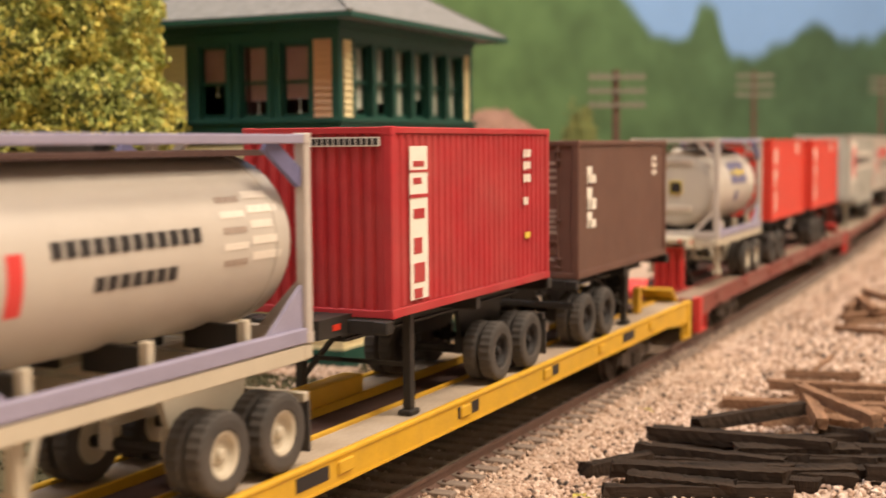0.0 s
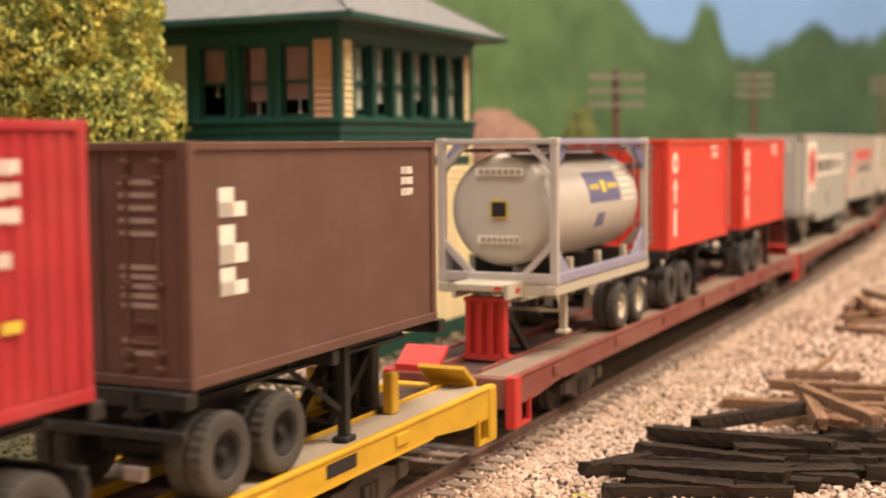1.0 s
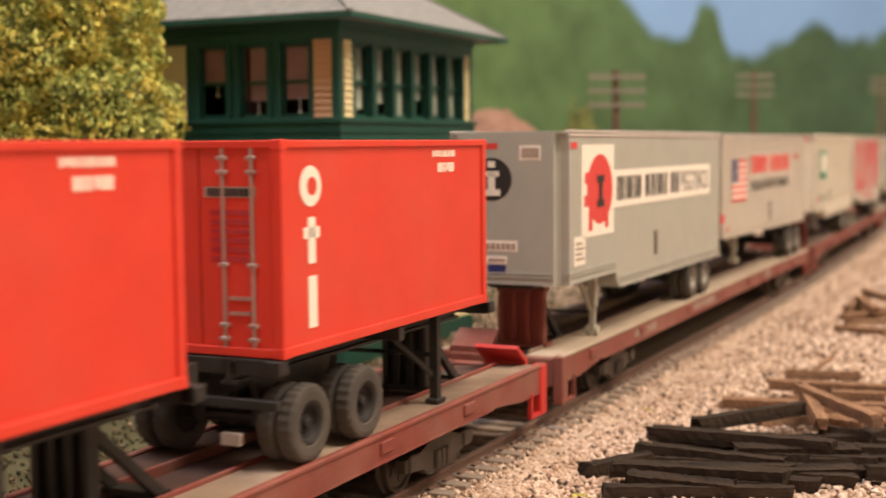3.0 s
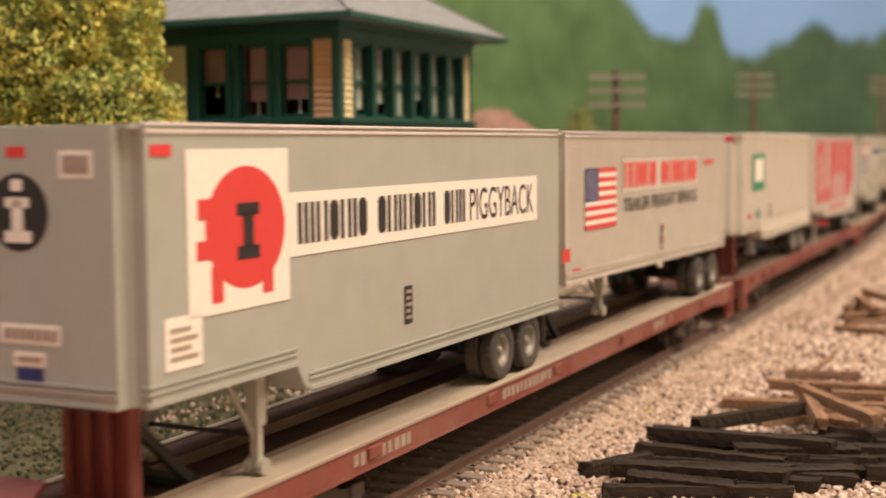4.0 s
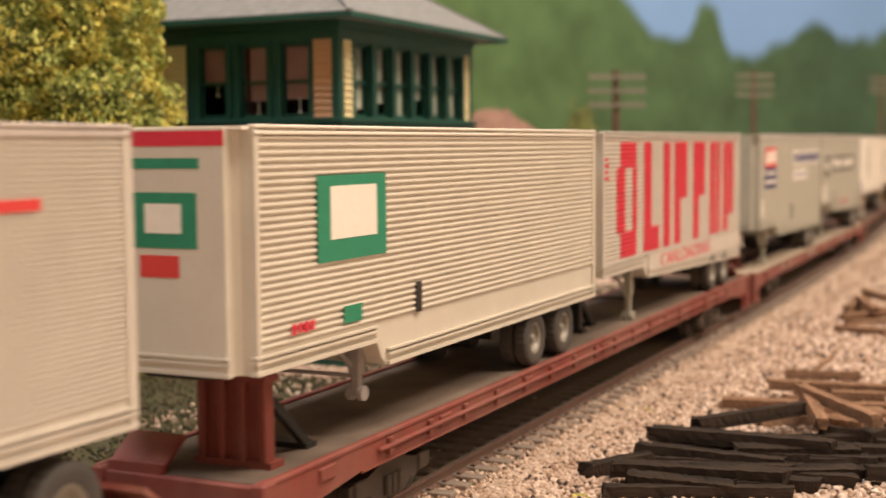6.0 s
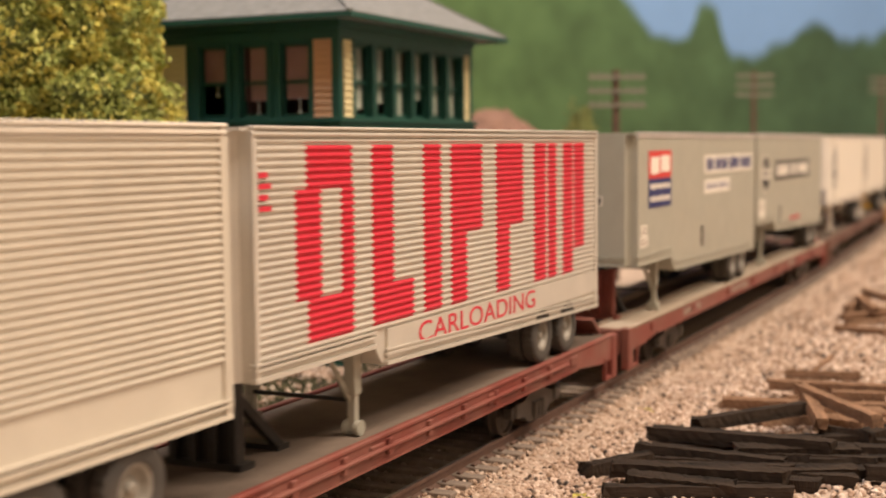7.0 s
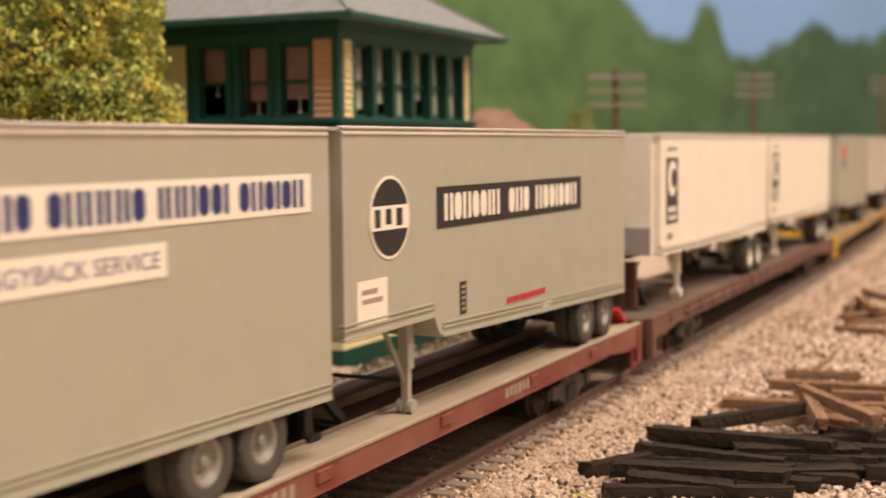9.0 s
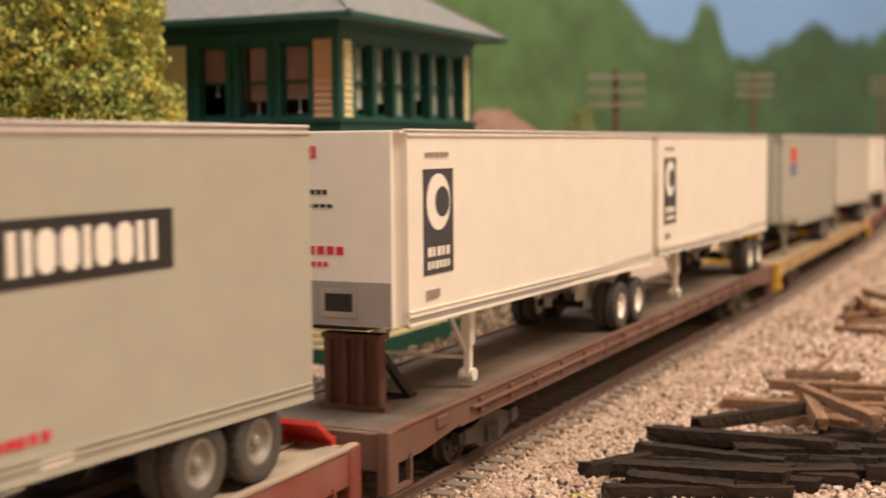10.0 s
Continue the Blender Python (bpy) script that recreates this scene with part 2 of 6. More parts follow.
M_MOUND = mat("rusty_rock", (0.22, 0.125, 0.09), 0.9, dark=0.6, light=1.3, size=10, fine=1.5, bump=0.6)
M_GLASS = bpy.data.materials.new("window_glass")
M_GLASS.use_nodes = True
_p = M_GLASS.node_tree.nodes["Principled BSDF"]
_p.inputs["Base Color"].default_value = (0.9, 0.92, 0.9, 1)
_p.inputs["Roughness"].default_value = 0.08
_p.inputs["Transmission Weight"].default_value = 1.0
_p.inputs["IOR"].default_value = 1.1
M_BLIND = mat("faded_pink_blind", (0.48, 0.26, 0.25), 0.85, dark=0.9, size=6)
M_BLIND_G = mat("pale_grey_blind", (0.42, 0.43, 0.36), 0.85, dark=0.9, size=6)
M_INSIDE = mat("shaded_interior", (0.06, 0.025, 0.02), 0.9)
M_POLE = mat("brown_pole_wood", (0.12, 0.065, 0.045), 0.85, dark=0.7)
M_ARM = mat("weathered_crossarm_wood", (0.20, 0.178, 0.14), 0.85, dark=0.8)
M_POST = mat("greyish_frame_paint", (0.45, 0.41, 0.37), 0.5, dark=0.9, dust=0.1)
M_TOPRAIL = mat("pale_aluminium_rail", (0.62, 0.56, 0.52), 0.4, 0.2, dark=0.92)


def grained(m, stretch):
    """Stretches all noise of a material along x, the grain of the wood."""
    nt = m.node_tree
    mp = nt.nodes.new("ShaderNodeMapping")
    mp.inputs["Scale"].default_value = (stretch, 1, 1)
    co = [n for n in nt.nodes if n.type == "TEX_COORD"][0]
    for l in list(nt.links):
        if l.from_node == co:
            to = l.to_socket
            nt.links.remove(l)
            nt.links.new(mp.outputs[0], to)
    nt.links.new(co.outputs["Object"], mp.inputs["Vector"])


grained(M_WOODB, 0.12)
grained(M_WOODN, 0.12)
# building helpers: mesh numbers are in millimetres ------------------------


def mesh_of(bm, name, smooth=False):
    for v in bm.verts:
        v.co *= MM
    me = bpy.data.meshes.new(name)
    bmesh.ops.recalc_face_normals(bm, faces=bm.faces[:])
    bm.to_mesh(me)
    bm.free()
    if smooth:
        for p in me.polygons:
            p.use_smooth = True
        me.set_sharp_from_angle(angle=radians(24))
    return me


def part(name, bm, material, parent=None, label="", smooth=False, at=None):
    ob = new(name, mesh_of(bm, name, smooth))
    ob.data.materials.append(material)
    if parent:
        ob.parent = parent
    if at:
        ob.location = [c * MM for c in at]
    if label:
        ob["label"] = label
    return ob


def thing(name, label, category, group="", kind=""):
    return tagged(new(name), label, category, group, kind)


def box(bm, x0, x1, y0, y1, z0, z1, bevel=0.0):
    g = bmesh.ops.create_cube(bm, size=1)["verts"]
    for v in g:
        v.co = Vector(((x0 + x1) / 2 + v.co.x * (x1 - x0), (y0 + y1) / 2 + v.co.y * (y1 - y0), (z0 + z1) / 2 + v.co.z * (z1 - z0)))
    if bevel:
        es = {e for v in g for e in v.link_edges}
        bmesh.ops.bevel(bm, geom=list(es), offset=bevel, segments=1, affect="EDGES")
    return bm


def boxes(*specs, bevel=0.0):
    bm = bmesh.new()
    for s in specs:
        box(bm, *s, bevel=bevel)
    return bm


def beam(bm, a, b, w, h):
    """A square bar from a to b."""
    a, b = Vector(a), Vector(b)
    d = b - a
    q = d.to_track_quat("X", "Z").to_matrix().to_4x4()
    g = bmesh.ops.create_cube(bm, size=1)["verts"]
    for v in g:
        v.co = a + d / 2 + q @ Vector((v.co.x * d.length, v.co.y * w, v.co.z * h))
    return bm


def rod(bm, a, b, r, seg=8, r2=None):
    a, b = Vector(a), Vector(b)
    d = b - a
    m = Matrix.Translation((a + b) / 2) @ d.to_track_quat("Z", "Y").to_matrix().to_4x4()
    bmesh.ops.create_cone(bm, cap_ends=True, segments=seg, radius1=r, radius2=r if r2 is None else r2, depth=d.length, matrix=m)
    return bm


def prism(bm, outline, y0, y1):
    """Extrudes an outline in x, z along y."""
    a = [bm.verts.new((x, y0, z)) for x, z in outline]
    b = [bm.verts.new((x, y1, z)) for x, z in outline]
    n = len(a)
    bm.faces.new(a)
    bm.faces.new(b[::-1])
    for i in range(n):
        bm.faces.new((a[i], a[(i + 1) % n], b[(i + 1) % n], b[i]))
    return bm


# the line of the track: s runs along it, away from the camera (mm)
K0, K1, K2 = 0.0563, -0.3784, 0.1234
_G = np.arange(-1200.0, 3601.0, 2.0)
_U = np.clip(_G / 1000, -0.3, 1.0)
_K = K0 + K1 * _U + K2 * _U ** 2
_T = np.concatenate([[0], np.cumsum((_K[1:] + _K[:-1]) / 2 * 0.002)])
_T += 0.4418 - _T[600]
_X = np.concatenate([[0], np.cumsum((np.sin(_T[1:]) + np.sin(_T[:-1])))])
_Y = np.concatenate([[0], np.cumsum((np.cos(_T[1:]) + np.cos(_T[:-1])))])
_X += -45.25 - _X[600]
_Y += 160.46 - _Y[600]


def track(s, lat=0.0):
    """Place and heading at s; lat is to the right of the way out (towards the camera's side)."""
    x, y, t = (float(np.interp(s, _G, q)) for q in (_X, _Y, _T))
    return x + lat * math.cos(t), y - lat * math.sin(t), t


def gone(t):
    return 141.44 * t + 0.248 * t * t


def on_track(s, base):
    """Pose of a car whose middle is at s, its bogies base mm apart."""
    ax, ay, _ = track(s - base / 2)
    bx, by, _ = track(s + base / 2)
    return Matrix.Translation(((ax + bx) / 2 * MM, (ay + by) / 2 * MM, 0)) @ pose(0, 0, 0, 0, 0, math.degrees(math.atan2(by - ay, bx - ax)))


MOVERS = []  # (thing, s of its flatcar's middle, offset along the car, height)
WHEELS = []


def rides(ob, car_s, s, z=0.0):
    MOVERS.append((ob, car_s, s - car_s, z))
    return ob
# shapes shared by the wagons and their loads --------------------------------


def extrude_x(bm, pts, x0, x1):
    """Extrudes a closed outline in y, z along x."""
    a = [bm.verts.new((x0, y, z)) for y, z in pts]
    b = [bm.verts.new((x1, y, z)) for y, z in pts]
    n = len(a)
    bm.faces.new(a)
    bm.faces.new(b[::-1])
    for i in range(n):
        bm.faces.new((a[i], a[(i + 1) % n], b[(i + 1) % n], b[i]))
    return bm


def extrude_z(bm, pts, z0, z1):
    """Extrudes a closed outline in x, y along z."""
    a = [bm.verts.new((x, y, z0)) for x, y in pts]
    b = [bm.verts.new((x, y, z1)) for x, y in pts]
    n = len(a)
    bm.faces.new(a)
    bm.faces.new(b[::-1])
    for i in range(n):
        bm.faces.new((a[i], a[(i + 1) % n], b[(i + 1) % n], b[i]))
    return bm


def lathe_y(bm, profile, seg, jag=0.0):
    """Turns a profile of (radius, y) about the y axis; jag roughens the outermost ring like a tread."""
    rings = []
    top = max(r for r, _ in profile)
    for i in range(seg):
        a = 2 * math.pi * i / seg
        ring = []
        for r, y in profile:
            q = r - (jag if (i % 2 and r > top - 0.25) else 0)
            ring.append(bm.verts.new((q * math.cos(a), y, q * math.sin(a))))
        rings.append(ring)
    for i in range(seg):
        a, b = rings[i], rings[(i + 1) % seg]
        for j in range(len(profile) - 1):
            bm.faces.new((a[j], a[j + 1], b[j + 1], b[j]))
    return bm


_b = lathe_y(bmesh.new(), [(3.2, -1.2), (3.4, -1.4), (4.6, -1.5), (5.3, -1.35), (5.75, -1.0), (5.8, -0.4), (5.8, 0.4), (5.75, 1.0), (5.3, 1.35), (4.6, 1.5), (3.4, 1.4), (3.2, 1.2), (3.2, -1.2)], 52, 0.16)
TYRE_MESH = mesh_of(_b, "tyre")
TYRE_MESH.materials.append(M_TYRE)


def rim_mesh(material):
    b = lathe_y(bmesh.new(), [(0.01, -0.95), (0.55, -0.95), (0.8, -0.75), (0.85, -0.25), (1.6, -0.1), (2.3, -0.3), (2.6, -0.95), (3.0, -1.2), (3.25, -1.15), (3.25, 1.1), (0.01, 1.1)], 28)
    for i in range(10):
        a = 2 * math.pi * i / 10
        rod(b, (1.45 * math.cos(a), -0.12, 1.45 * math.sin(a)), (1.45 * math.cos(a), -0.34, 1.45 * math.sin(a)), 0.13, 6)
    me = mesh_of(b, "rim")
    me.materials.append(material)
    return me


RIMS = {k: rim_mesh(m) for k, m in (("grey", M_RIM), ("dark", M_RIM_DARK), ("cream", M_CREAM), ("white", M_D_WHITE))}


def wheels(parent, axles, rim):
    """Twin tyres on both ends of each axle (x given), on the deck."""
    for x in axles:
        part("axle", rod(bmesh.new(), (x, -9, 19.4), (x, 9, 19.4), 0.9), M_BLACK, parent)
        for y, turn in ((-12.3, 0), (-9.1, 0), (12.3, 180), (9.1, 180)):
            o = new("tyre", TYRE_MESH)
            o.parent = parent
            o.location = (x * MM, y * MM, 19.45 * MM)
            o.rotation_euler = (0, radians(random.uniform(0, 40)), radians(turn))
            r = new("rim", RIMS[rim])
            r.parent = o


def decal(parent, name, x0, x1, z0, z1, material, y=-14.08, t=0.07, label=""):
    return part(name, boxes((x0, x1, y - t, y + 0.05, z0, z1)), material, parent, label)


def end_decal(parent, name, x, y0, y1, z0, z1, material, t=0.07):
    """On the end wall that faces the camera; y1 is to the reader's left."""
    return part(name, boxes((x - t, x + 0.05, y0, y1, z0, z1)), material, parent)


def disc(parent, name, x, z, rx, rz, material, y=-14.1, t=0.07, seg=36):
    b = bmesh.new()
    prism(b, [(x + rx * math.cos(2 * math.pi * i / seg), z + rz * math.sin(2 * math.pi * i / seg)) for i in range(seg)], y - t, y + 0.04)
    return part(name, b, material, parent)


def end_disc(parent, name, x, y, z, r, material, t=0.07, seg=32):
    b = extrude_x(bmesh.new(), [(y + r * math.cos(2 * math.pi * i / seg), z + r * math.sin(2 * math.pi * i / seg)) for i in range(seg)], x - t, x + 0.04)
    return part(name, b, material, parent)


def bars(parent, name, x0, x1, z0, z1, n, material, y=-14.16, seed=1, fill=0.72, t=0.06):
    """Writing that cannot be read or must not be: n upright bars in a row, as one part."""
    rnd = random.Random(seed)
    b = bmesh.new()
    w = (x1 - x0) / n
    for i in range(n):
        f = fill * rnd.uniform(0.75, 1.1)
        lo = z0 + (z1 - z0) * rnd.choice((0, 0, 0, 0.12))
        box(b, x0 + i * w, x0 + (i + f) * w, y - t, y + 0.04, lo, z1)
    return part(name, b, material, parent)


def shapes(parent, name, x0, x1, z0, z1, kinds, material, y=-14.16, t=0.06, stroke=0.27):
    """A row of plain shapes: i one bar, n twin bars, o a solid eight-sided block, - a gap."""
    b = bmesh.new()
    unit = {"i": 0.45, "n": 1.0, "o": 0.85, "-": 0.6}
    w = (x1 - x0) / sum(unit[k] for k in kinds)
    x = x0
    for k in kinds:
        a, e, q = x, x + (unit[k] - 0.16) * w, stroke * w
        if k == "i":
            box(b, a, min(a + q * 1.15, e), y - t, y + 0.04, z0, z1)
        elif k == "n":
            for u in (a, e - q):
                box(b, u, u + q, y - t, y + 0.04, z0, z1)
        elif k == "o":
            c = min(0.2 * w, 0.2 * (z1 - z0))
            prism(b, [(a, z0 + c), (a, z1 - c), (a + c, z1), (e - c, z1), (e, z1 - c), (e, z0 + c), (e - c, z0), (a + c, z0)], y - t, y + 0.04)
        x += unit[k] * w
    return part(name, b, material, parent)


def end_bars(parent, name, x, y0, y1, z0, z1, n, material, t=0.12):
    b = bmesh.new()
    w = (y1 - y0) / n
    for i in range(n):
        box(b, x - t, x + 0.04, y0 + i * w, y0 + (i + 0.72) * w, z0, z1)
    return part(name, b, material, parent)


def lines(parent, name, x0, x1, z0, z1, n, material, y=-14.16, t=0.06):
    """Rows of small print as thin lines."""
    b = bmesh.new()
    h = (z1 - z0) / n
    for i in range(n):
        box(b, x0, x1 - (x1 - x0) * (0.25 if i % 2 else 0), y - t, y + 0.04, z0 + (i + 0.25) * h, z0 + (i + 0.75) * h)
    return part(name, b, material, parent)


def word(parent, text, x0, x1, z0, z1, material, y=-14.16, t=0.05):
    """A painted word, read from the camera's side."""
    cu = bpy.data.curves.new("word", "FONT")
    cu.body, cu.extrude = text, 0.01
    ob = bpy.data.objects.new("word", cu)
    scene.collection.objects.link(ob)
    bpy.context.view_layer.update()
    me = bpy.data.meshes.new_from_object(ob.evaluated_get(bpy.context.evaluated_depsgraph_get()))
    bpy.data.objects.remove(ob)
    co = np.array([v.co[:] for v in me.vertices])
    lo, hi = co.min(0), co.max(0)
    for v in me.vertices:
        u = (v.co.x - lo[0]) / (hi[0] - lo[0])
        w = (v.co.y - lo[1]) / (hi[1] - lo[1])
        d = (v.co.z - lo[2]) / (hi[2] - lo[2])
        v.co = Vector((x0 + u * (x1 - x0), y - d * t, z0 + w * (z1 - z0))) * MM
    o = new("lettering", me)
    me.materials.clear()
    me.materials.append(material)
    o.parent = parent
    return o
# the setting ---------------------------------------------------------------
GZ = -4.6  # ground level


def ground_height(x, y):
    """Slight unevenness of the scenic ground."""
    return GZ + 0.5 * noise.noise((x * 0.03, y * 0.03, 0)) + 0.25 * noise.noise((x * 0.11, y * 0.11, 3))


def sheet(x0, x1, y0, y1, nx, ny, fn, depth=30):
    """A closed slab whose top follows fn."""
    b = bmesh.new()
    top = [[b.verts.new((x0 + (x1 - x0) * i / nx, y0 + (y1 - y0) * j / ny, fn(x0 + (x1 - x0) * i / nx, y0 + (y1 - y0) * j / ny))) for i in range(nx + 1)] for j in range(ny + 1)]
    for j in range(ny):
        for i in range(nx):
            b.faces.new((top[j][i], top[j][i + 1], top[j + 1][i + 1], top[j + 1][i]))
    rim = [top[0][i] for i in range(nx + 1)] + [top[j][nx] for j in range(1, ny + 1)] + [top[ny][i] for i in range(nx - 1, -1, -1)] + [top[j][0] for j in range(ny - 1, 0, -1)]
    low = [b.verts.new((v.co.x, v.co.y, GZ - depth)) for v in rim]
    n = len(rim)
    for i in range(n):
        b.faces.new((rim[i], low[i], low[(i + 1) % n], rim[(i + 1) % n]))
    b.faces.new(low)
    return b


tagged(part("ground", sheet(-1590, 1890, -990, 2890, 174, 194, ground_height), M_GROUND), "pale pinkish gravel ground of the layout", "ground", kind="structure")


def ribbon(profile, s0, s1, step):
    b = bmesh.new()
    prev = None
    n = int((s1 - s0) / step) + 1
    for i in range(n):
        s = s0 + i * step
        row = []
        for lat, z in profile:
            x, y, _ = track(s, lat)
            row.append(b.verts.new((x, y, z)))
        if prev:
            for j in range(len(row)):
                k = (j + 1) % len(row)
                b.faces.new((prev[j], prev[k], row[k], row[j]))
        else:
            b.faces.new(row)
        prev = row
    b.faces.new(prev[::-1])
    return b


tagged(part("track_bed", ribbon([(-30, -6.0), (-19, -2.9), (19, -2.9), (36, -5.2), (36, -8), (-30, -8)], -500, 2780, 20), M_GROUND), "pale gravel bed under the track", "ballast", kind="structure")
TRACK = tagged(new("railway_track"), "single track of rusty rails on dark ties", "railway track", kind="structure")
for side in (-1, 1):
    c = side * 8.85
    prof = [(c - 1.3, -2.5), (c - 1.3, -2.25), (c - 0.3, -1.9), (c - 0.3, -0.9), (c - 0.55, -0.7), (c - 0.55, -0.1), (c - 0.35, 0), (c + 0.35, 0), (c + 0.55, -0.1), (c + 0.55, -0.7), (c + 0.3, -0.9), (c + 0.3, -1.9), (c + 1.3, -2.25), (c + 1.3, -2.5)]
    part("rail", ribbon(prof, -500, 2780, 20), M_RAIL, TRACK, "rusty brown steel rail")
    part("rail_head", ribbon([(c - 0.3, 0.0), (c - 0.3, 0.05), (c + 0.3, 0.05), (c + 0.3, 0.0)], -500, 2780, 20), M_RAILTOP, TRACK, "polished running surface")

# the room: painted backdrop, plain walls and ceiling
tagged(part("backdrop", boxes((-1600, 1900, 2890, 2900, -40, 1400)), M_SKY), "painted backdrop of blue sky over green woods", "backdrop", kind="structure")
tagged(part("wall_west", boxes((-1620, -1600, -1020, 2900, -900, 1400)), M_WALL), "plain warm beige room wall", "wall", kind="structure")
tagged(part("wall_east", boxes((1900, 1920, -1020, 2900, -900, 1400)), M_WALL), "plain warm beige room wall", "wall", kind="structure")
tagged(part("wall_south", boxes((-1600, 1900, -1020, -1000, -900, 1400)), M_WALL), "plain warm beige room wall", "wall", kind="structure")
tagged(part("ceiling", boxes((-1620, 1920, -1020, 2900, 1402, 1420)), M_WALL), "plain pale room ceiling", "ceiling", kind="structure")


# foliage -------------------------------------------------------------------
def leaf_cloud(name, blobs, count, size, material, parent, label, pick=None, seed=1, flat=1.0):
    """Many small torn leaf flakes over the lumpy skin of ellipsoids (centre, radii)."""
    rng = np.random.default_rng(seed)
    vol = np.array([r[0] * r[1] + r[1] * r[2] + r[0] * r[2] for _, r in blobs])
    who = rng.choice(len(blobs), count, p=vol / vol.sum())
    d = rng.normal(size=(count, 3))
    d /= np.linalg.norm(d, axis=1)[:, None]
    cen = np.array([b[0] for b in blobs])[who]
    rad = np.array([b[1] for b in blobs])[who]
    lump = np.array([0.11 * noise.noise((cen[i] + d[i] * rad[i]) * 0.12) + 0.15 * noise.noise((cen[i] + d[i] * rad[i]) * 0.21) + 0.05 * noise.noise((cen[i] + d[i] * rad[i]) * 0.5) for i in range(count)])
    p = cen + d * rad * (1.0 + lump - 0.07 * rng.random(count) ** 2)[:, None]
    if pick:
        keep = np.array([pick(q) for q in p])
        p = p[keep]
    n = len(p)
    axes = rng.normal(size=(n, 3, 3))
    axes /= np.linalg.norm(axes, axis=2)[:, :, None]
    sc = size * rng.uniform(0.55, 1.25, n)
    v = np.concatenate([p[:, None] + axes[:, 0:1] * sc[:, None, None], p[:, None] + axes[:, 1:2] * sc[:, None, None], p[:, None] + axes[:, 2:3] * sc[:, None, None], p[:, None] - axes.sum(1)[:, None] * 0.45 * sc[:, None, None]], 1)
    v = v.reshape(-1, 3) * MM
    f = (np.arange(n) * 4)[:, None, None] + np.array([[0, 1, 2], [0, 2, 3], [0, 3, 1], [1, 3, 2]])
    me = bpy.data.meshes.new(name)
    me.from_pydata(v.tolist(), [], f.reshape(-1, 3).tolist())
    me.materials.append(material)
    ob = new(name, me)
    ob.parent = parent
    ob["label"] = label
    ob["kind"] = "stuff"
    return ob


# Dark inner blobs added to block light, so gaps between flakes look shaded.
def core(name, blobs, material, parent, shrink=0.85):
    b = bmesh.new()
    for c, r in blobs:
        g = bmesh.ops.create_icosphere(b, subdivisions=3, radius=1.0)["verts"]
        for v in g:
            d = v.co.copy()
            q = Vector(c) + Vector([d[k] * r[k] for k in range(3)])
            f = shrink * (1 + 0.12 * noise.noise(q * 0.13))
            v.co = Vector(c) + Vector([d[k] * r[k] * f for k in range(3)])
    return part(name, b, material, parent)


def yellowish(q):
    return noise.noise(Vector(q) * 0.17) + 0.6 * noise.noise(Vector(q) * 0.4) > 0.06


TREE = thing("broadleaf_tree", "dense model tree with yellow-green foliage beside the signal tower", "tree")
crown = [((-121, 340, 84), (46, 34, 40)), ((-96, 338, 66), (27, 26, 26)), ((-97, 340, 92), (24, 24, 26)), ((-108, 336, 48), (24, 22, 20)), ((-89, 338, 47), (14, 14, 15)), ((-140, 334, 66), (30, 26, 26)), ((-86, 340, 38), (8, 8, 9)), ((-72, 340, 52), (9, 5, 3))]
b = bmesh.new()
rod(b, (-142, 352, GZ - 1), (-138, 350, 26), 4.4, 10, 3.2)
rod(b, (-138, 350, 25), (-120, 341, 64), 3.2, 10, 1.6)
trunk = part("trunk", b, M_BARK, TREE, "grey-brown bark")
for a, e, r in (((-138, 350, 25), (-104, 339, 50), 1.9), ((-138, 350, 28), (-140, 336, 60), 1.7), ((-131, 347, 40), (-98, 342, 78), 1.4)):
    part("limb", rod(bmesh.new(), a, e, r, 8, r * 0.5), M_BARK, trunk)
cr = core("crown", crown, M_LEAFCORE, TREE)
leaf_cloud("leaves", crown, 95000, 0.85, M_LEAF, cr, "dull green leaf flakes", lambda q: not yellowish(q), 3)
leaf_cloud("leaves", crown, 95000, 0.85, M_LEAFY, cr, "yellow leaf flakes", yellowish, 4)


def bush(x, y, r, h, seed, material=None):
    t = thing("bush", "low olive green bush on rough ground", "bush", "bushes along the track")
    rnd = random.Random(seed)
    blobs = [((x + rnd.uniform(-r, r) * 0.6, y + rnd.uniform(-r, r) * 0.6, GZ + h * rnd.uniform(0.3, 0.6)), (r * rnd.uniform(0.45, 0.7), r * rnd.uniform(0.45, 0.7), h * rnd.uniform(0.4, 0.62))) for _ in range(5)]
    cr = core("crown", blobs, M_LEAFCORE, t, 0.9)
    leaf_cloud("leaves", blobs, int(700 + r * 70), 1.0, material or M_LEAF_DARK, cr, "olive leaf flakes", None, seed)
    return t


for i, (x, y, r, h) in enumerate([(-93, 378, 9, 14), (-108, 392, 10, 13), (-90, 352, 6, 8), (-126, 366, 10, 10), (-150, 400, 14, 15)]):
    bush(x, y, r, h, 20 + i, None)
bush(69, 690, 15, 80, 41)


